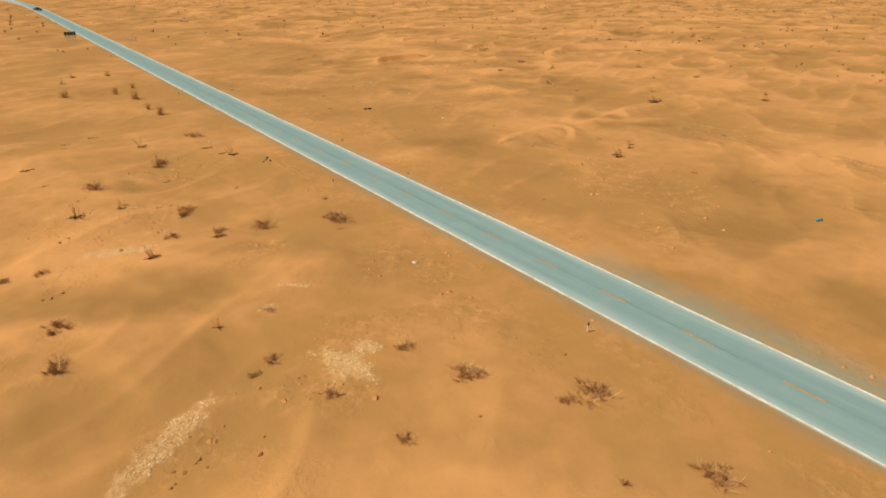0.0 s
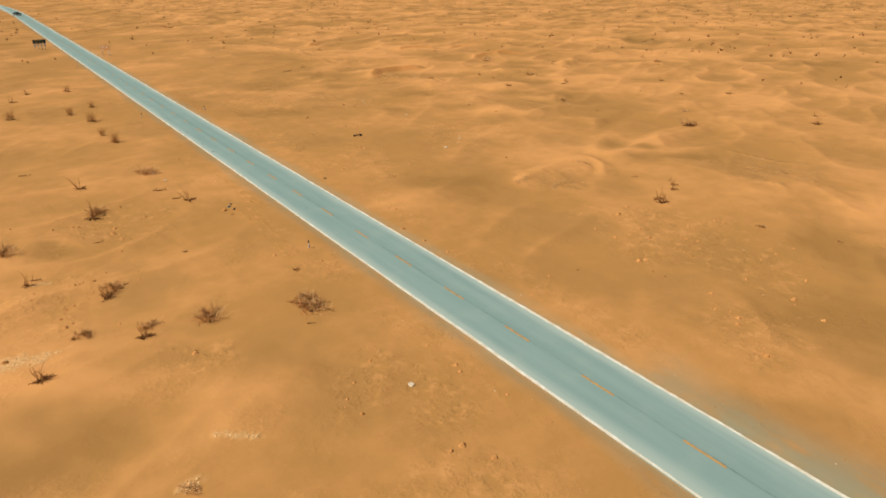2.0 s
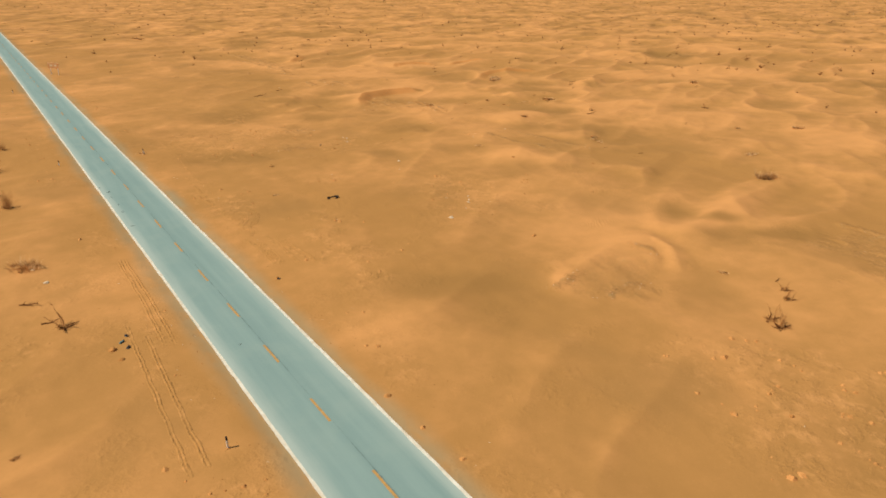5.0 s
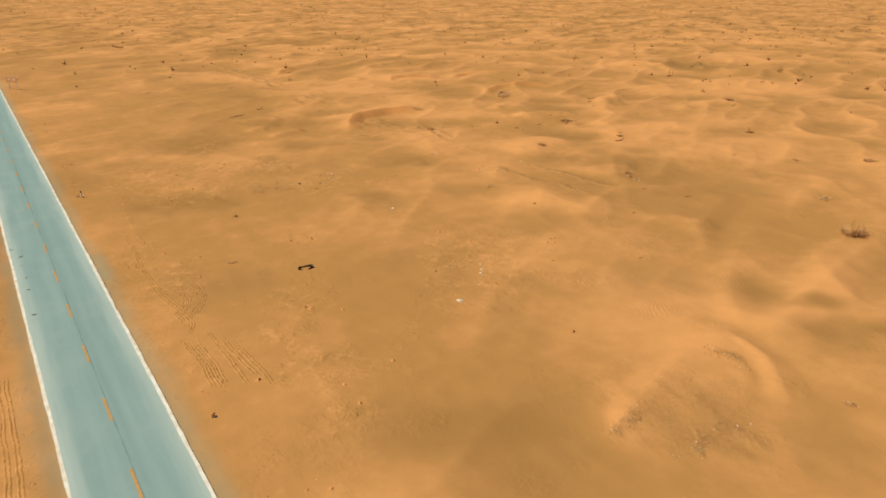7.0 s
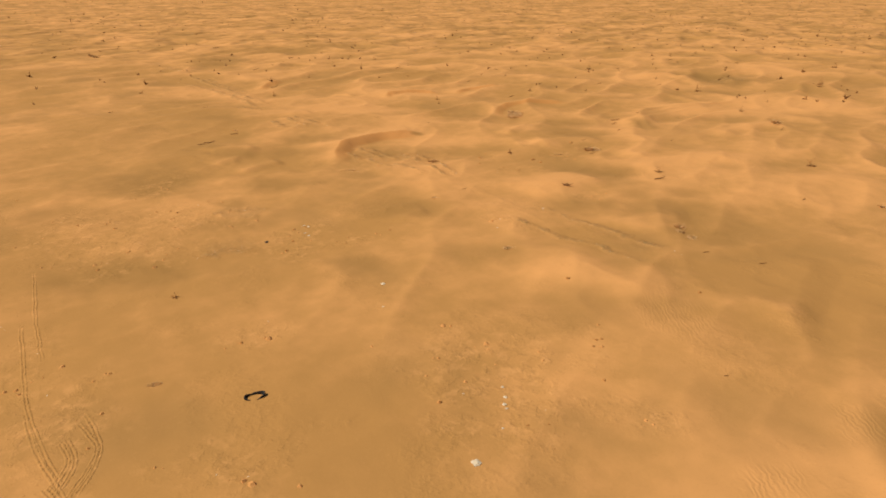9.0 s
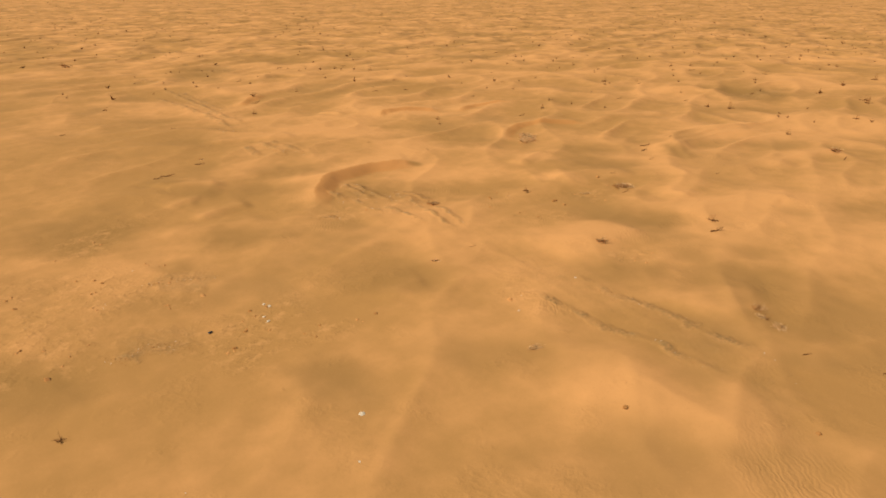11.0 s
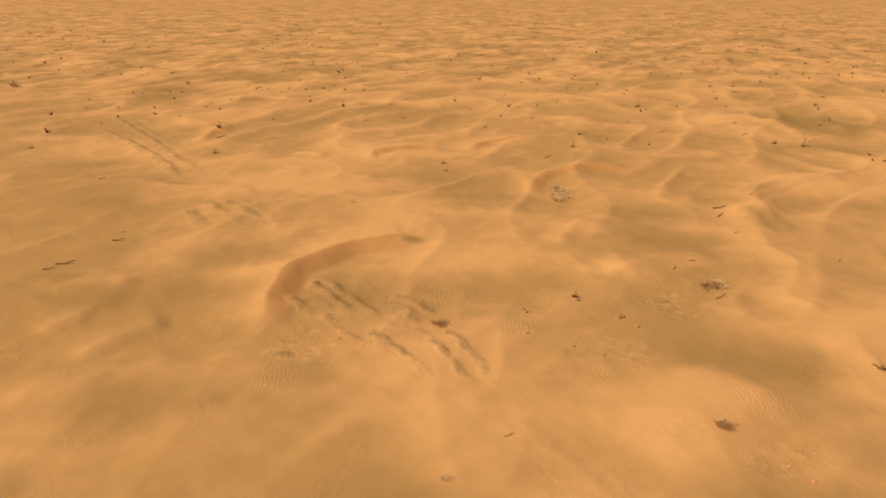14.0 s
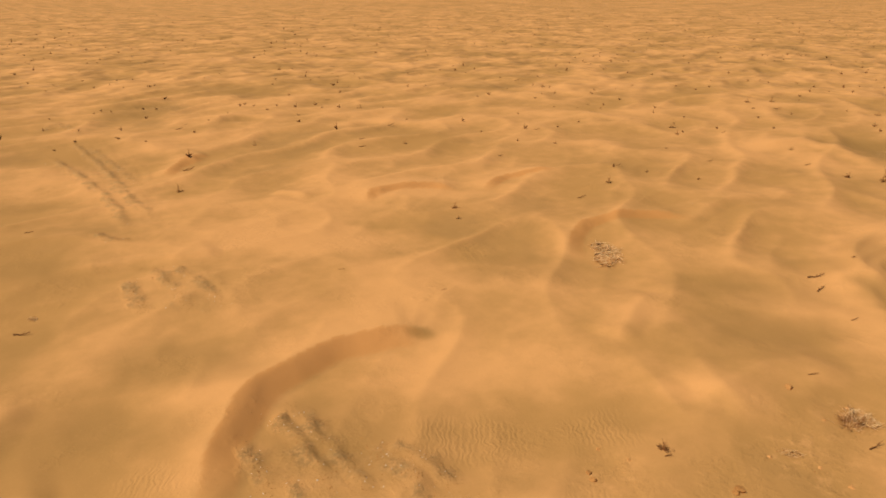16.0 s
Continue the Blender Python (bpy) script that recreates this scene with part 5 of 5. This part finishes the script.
def panel_sign(x, y):
    """Four dark green boards above white boards on white legs."""
    root = tagged(new("roadside_board"), "dark green roadside board over white panels on legs", "sign")
    root.matrix_basis = pose(x, y, ground_z(x, y) - 0.05)
    for k in range(4):
        px = -1.72 + 1.15 * k
        v, f = [], []
        box(v, f, px - 0.54, -0.05, 2.3, px + 0.54, 0.02, 3.75, 0.02)
        part("green_board", v, f, SIGN_GREEN, root)
        v, f = [], []
        box(v, f, px - 0.36, -0.04, 1.25, px + 0.36, 0.02, 2.26, 0.02)
        part("white_board", v, f, WHITE_PAINT, root, "white painted board")
        v, f = [], []
        box(v, f, px - 0.09, 0.03, 0, px + 0.09, 0.2, 3.6, 0.01)
        part("leg", v, f, WHITE_PAINT, root, "white steel leg")


panel_sign(-10.8, 334)


def pickup(x, y, turn):
    """A dark pickup truck standing on the road."""
    root = tagged(new("pickup_truck"), "dark blue-black pickup truck on the far road", "car")
    root.matrix_basis = pose(x, y, 0.01, 0, 0, turn) @ Matrix.Scale(1.2, 4)
    v, f = [], []
    box(v, f, -0.93, -2.6, 0.45, 0.93, 2.6, 1.02, 0.1)
    box(v, f, -0.88, 1.05, 0.95, 0.88, 2.5, 1.15, 0.08)
    part("body", v, f, CAR_PAINT, root)
    v, f = [], []
    v += [(-0.86, -0.75, 1.0), (0.86, -0.75, 1.0), (0.86, 1.3, 1.0), (-0.86, 1.3, 1.0), (-0.7, -0.6, 1.78), (0.7, -0.6, 1.78), (0.7, 0.65, 1.78), (-0.7, 0.65, 1.78)]
    f += [(4, 5, 6, 7), (0, 1, 5, 4), (1, 2, 6, 5), (2, 3, 7, 6), (3, 0, 4, 7)]
    cab = part("cab", v, f, CAR_PAINT, root)
    part("windscreen", [(-0.68, 1.23, 1.12), (0.68, 1.23, 1.12), (0.6, 0.78, 1.7), (-0.6, 0.78, 1.7)], [(0, 1, 2, 3)], CAR_GLASS, cab, "dark tinted glass")
    part("rear_window", [(-0.68, -0.735, 1.1), (0.68, -0.735, 1.1), (0.6, -0.635, 1.66), (-0.6, -0.635, 1.66)], [(1, 0, 3, 2)], CAR_GLASS, cab, "dark tinted glass")
    for s in (-1, 1):
        v = [(s * 0.85, -0.6, 1.1), (s * 0.85, 0.95, 1.1), (s * 0.74, 0.6, 1.68), (s * 0.74, -0.5, 1.68)]
        part("side_window", v, [(0, 1, 2, 3)] if s > 0 else [(3, 2, 1, 0)], CAR_GLASS, cab, "dark tinted glass")
    for s in (-1, 1):
        v, f = [], []
        box(v, f, s * 0.9 - 0.04, -2.55, 1.0, s * 0.9 + 0.04, -0.8, 1.28, 0.02)
        part("bed_side", v, f, CAR_PAINT, root)
        v, f = [], []
        box(v, f, s * 0.75 - 0.12, -2.64, 0.7, s * 0.75 + 0.12, -2.58, 0.95)
        part("tail_lamp", v, f, LAMP_RED, root, "red tail lamp")
        v, f = [], []
        box(v, f, s * 0.68 - 0.18, 2.58, 0.72, s * 0.68 + 0.18, 2.64, 0.9)
        part("headlamp", v, f, WHITE_PAINT, root, "clear headlamp")
        for wy in (-1.65, 1.65):
            v, f = [], []
            tube(v, f, (s * 0.72, wy, 0.38), (s * 0.97, wy, 0.38), 0.38, 0.38, 18)
            tyre = part("tyre", v, f, RUBBER, root)
            v, f = [], []
            tube(v, f, (s * 0.95, wy, 0.38), (s * 0.985, wy, 0.38), 0.22, 0.2, 12)
            part("rim", v, f, STEEL, tyre, "grey steel rim")
    v, f = [], []
    box(v, f, -0.9, -2.58, 1.0, 0.9, -2.5, 1.28, 0.02)
    part("tailgate", v, f, CAR_PAINT, root)


pickup(float(road_line(560)) - 1.6, 560, 28)


# ---- what nobody could count: far scrub, pebbles and gravel ----
def far_scrub(count):
    """Small dry tufts over the far desert, thinner in the distance."""
    r = np.random.RandomState(5)
    xs, ys = r.uniform(-420, 900, count * 3), r.uniform(60, 1500, count * 3)
    away = np.hypot(xs - 60, ys - 150)
    off = np.abs(xs - road_line(ys))
    known = (xs > -55) & (xs < 150) & (ys < 290)
    keep = (~known) & (off > 9) & (r.rand(len(xs)) < np.clip(1.3 - away / 1100, 0.12, 1)) & (perlin(xs / 60, ys / 60, 19) + 0.35 > r.rand(len(xs)) * 0.7)
    xs, ys = xs[keep][:count], ys[keep][:count]
    zs = ground_form(xs, ys)[0]
    verts, faces = [], []
    for x, y, z in zip(xs, ys, zs):
        size = r.uniform(0.5, 1.15) * (1.7 if r.rand() < 0.15 else 1)
        for k in range(5):
            a = r.uniform(0, 6.3)
            n = len(verts)
            up = r.uniform(0.2, 0.9) if k else r.uniform(0.8, 1.5)
            lean = r.uniform(0.3, 0.8) if k else 0.15
            tip = (x + size * lean * math.cos(a), y + size * lean * math.sin(a), z + size * up * 0.8)
            w = 0.08 * size + 0.04
            verts += [(x - w * math.sin(a), y + w * math.cos(a), z - 0.05), (x + w * math.sin(a), y - w * math.cos(a), z - 0.05), (x, y, z + 0.25 * size), tip]
            faces += [(n, n + 1, n + 3), (n + 1, n + 2, n + 3), (n + 2, n, n + 3)]
    tagged(part("scrub", verts, faces, DARK_WOOD), "sparse dark dry scrub dotted over the far desert", "scrub", kind="stuff")


far_scrub(4100)


def pebbles():
    """Pebbles on the verges and chips of stone where the old gravel lies bare."""
    r = np.random.RandomState(9)
    n = 60000
    xs, ys = r.uniform(-50, 105, n), r.uniform(12, 300, n)
    off = np.abs(xs)
    near_road = np.exp(-((off - 6.5) / 3.2) ** 2) * (off > 4.3) * 0.3
    chance = np.maximum(near_road, 0.3 * crumb_amount(xs, ys) * smooth(-0.1, 0.4, perlin(xs / 6, ys / 6, 77)))
    keep = (r.rand(n) < chance) & (off > 4.2)
    xs, ys = [xs[keep]], [ys[keep]]
    for crest, height, width in LEDGES:
        line = resampled(crest)
        count = int(7 * width * len(line))
        spot = line[r.randint(0, len(line), count)] + r.normal(0, 0.55 * width, (count, 2)) + r.uniform(-0.4, 0.4, (count, 2))
        xs.append(spot[:, 0])
        ys.append(spot[:, 1])
    xs, ys = np.concatenate(xs), np.concatenate(ys)
    zs = ground_form(xs, ys)[0]
    for mat, name, share, label in ((BROWN_STONE, "pebbles", 0, "small brown pebbles strewn over the sand"), (WHITE_STONE, "pale_pebbles", 1, "small pale pebbles strewn over the sand")):
        verts, faces = [], []
        for k, (x, y, z) in enumerate(zip(xs, ys, zs)):
            if (k % 13 == 0) != bool(share):
                continue
            s = 0.03 + 0.04 * r.rand() + 0.05 * r.rand() ** 6
            a = r.uniform(0, 6.3)
            c, d = s * math.cos(a), s * math.sin(a)
            m = len(verts)
            verts += [(x + c, y + d, z), (x - 0.8 * d, y + 0.8 * c, z), (x - c, y - d, z), (x + 0.7 * d, y - 0.7 * c, z), (x + 0.2 * s, y, z + 0.6 * s), (x, y, z - 0.6 * s)]
            faces += [(m, m + 1, m + 4), (m + 1, m + 2, m + 4), (m + 2, m + 3, m + 4), (m + 3, m, m + 4), (m + 1, m, m + 5), (m + 2, m + 1, m + 5), (m + 3, m + 2, m + 5), (m, m + 3, m + 5)]
        tagged(part(name, verts, faces, mat), label, "pebbles", kind="stuff")


pebbles()


def clods():
    """Broken lumps of crusted sand, tufted over old footprints and churned ground."""
    r = np.random.RandomState(12)
    n = 26000
    xs, ys = r.uniform(-52, 112, n), r.uniform(14, 240, n)
    cluster = smooth(0.0, 0.45, perlin(xs / 3.5, ys / 3.5, 87))
    keep = (r.rand(n) < 0.75 * crumb_amount(xs, ys) * cluster) & (np.abs(xs) > 4.6)
    xs, ys = xs[keep], ys[keep]
    zs = ground_form(xs, ys)[0]
    verts, faces = [], []
    for x, y, z in zip(xs, ys, zs):
        s = 0.1 + 0.12 * r.rand() + 0.22 * r.rand() ** 4
        a, m = r.uniform(0, 6.3), len(verts)
        for k in range(6):
            w = a + k * math.pi / 3
            q = s * r.uniform(0.75, 1.2)
            verts.append((x + q * math.cos(w), y + q * math.sin(w), z - 0.03))
        for k in range(3):
            w = a + 0.5 + k * 2 * math.pi / 3
            verts.append((x + 0.45 * s * math.cos(w), y + 0.45 * s * math.sin(w), z + s * r.uniform(0.3, 0.75)))
        faces += [(m + 6, m + 7, m + 8)]
        for k in range(3):
            i, j, t = m + 2 * k, m + (2 * k + 1) % 6, m + (2 * k + 2) % 6
            faces += [(i, j, m + 6 + k), (j, t, m + 6 + k), (t, m + 6 + (k + 1) % 3, m + 6 + k)]
    tagged(part("clods", verts, faces, CRUSTED_SAND), "small crusted lumps of peach-coloured sand", "clods", kind="stuff")


clods()


def chalk_chips():
    """Small slabs of pale crust lying where it breaks through the sand."""
    r = np.random.RandomState(15)
    n = 40000
    xs, ys = r.uniform(-50, -20, n), r.uniform(30, 100, n)
    keep = r.rand(n) < 0.9 * chalk_amount(xs, ys)
    xs, ys = xs[keep], ys[keep]
    zs = ground_form(xs, ys)[0]
    verts, faces = [], []
    for x, y, z in zip(xs, ys, zs):
        s, a, m = 0.035 + 0.09 * r.rand() ** 2, r.uniform(0, 6.3), len(verts)
        tilt = r.uniform(-0.06, 0.06)
        for k in range(5):
            w = a + k * 2 * math.pi / 5
            q = s * r.uniform(0.7, 1.2)
            verts += [(x + q * math.cos(w), y + q * math.sin(w), z - 0.02), (x + 0.85 * q * math.cos(w), y + 0.85 * q * math.sin(w), z + 0.025 + 0.4 * tilt * math.cos(w))]
        faces += [tuple(m + 2 * k + 1 for k in range(5))]
        faces += [(m + 2 * k, m + 2 * ((k + 1) % 5), m + 2 * ((k + 1) % 5) + 1, m + 2 * k + 1) for k in range(5)]
    tagged(part("chalk_chips", verts, faces, CHALK), "pale cream chips of broken crust", "chips", kind="stuff")


chalk_chips()
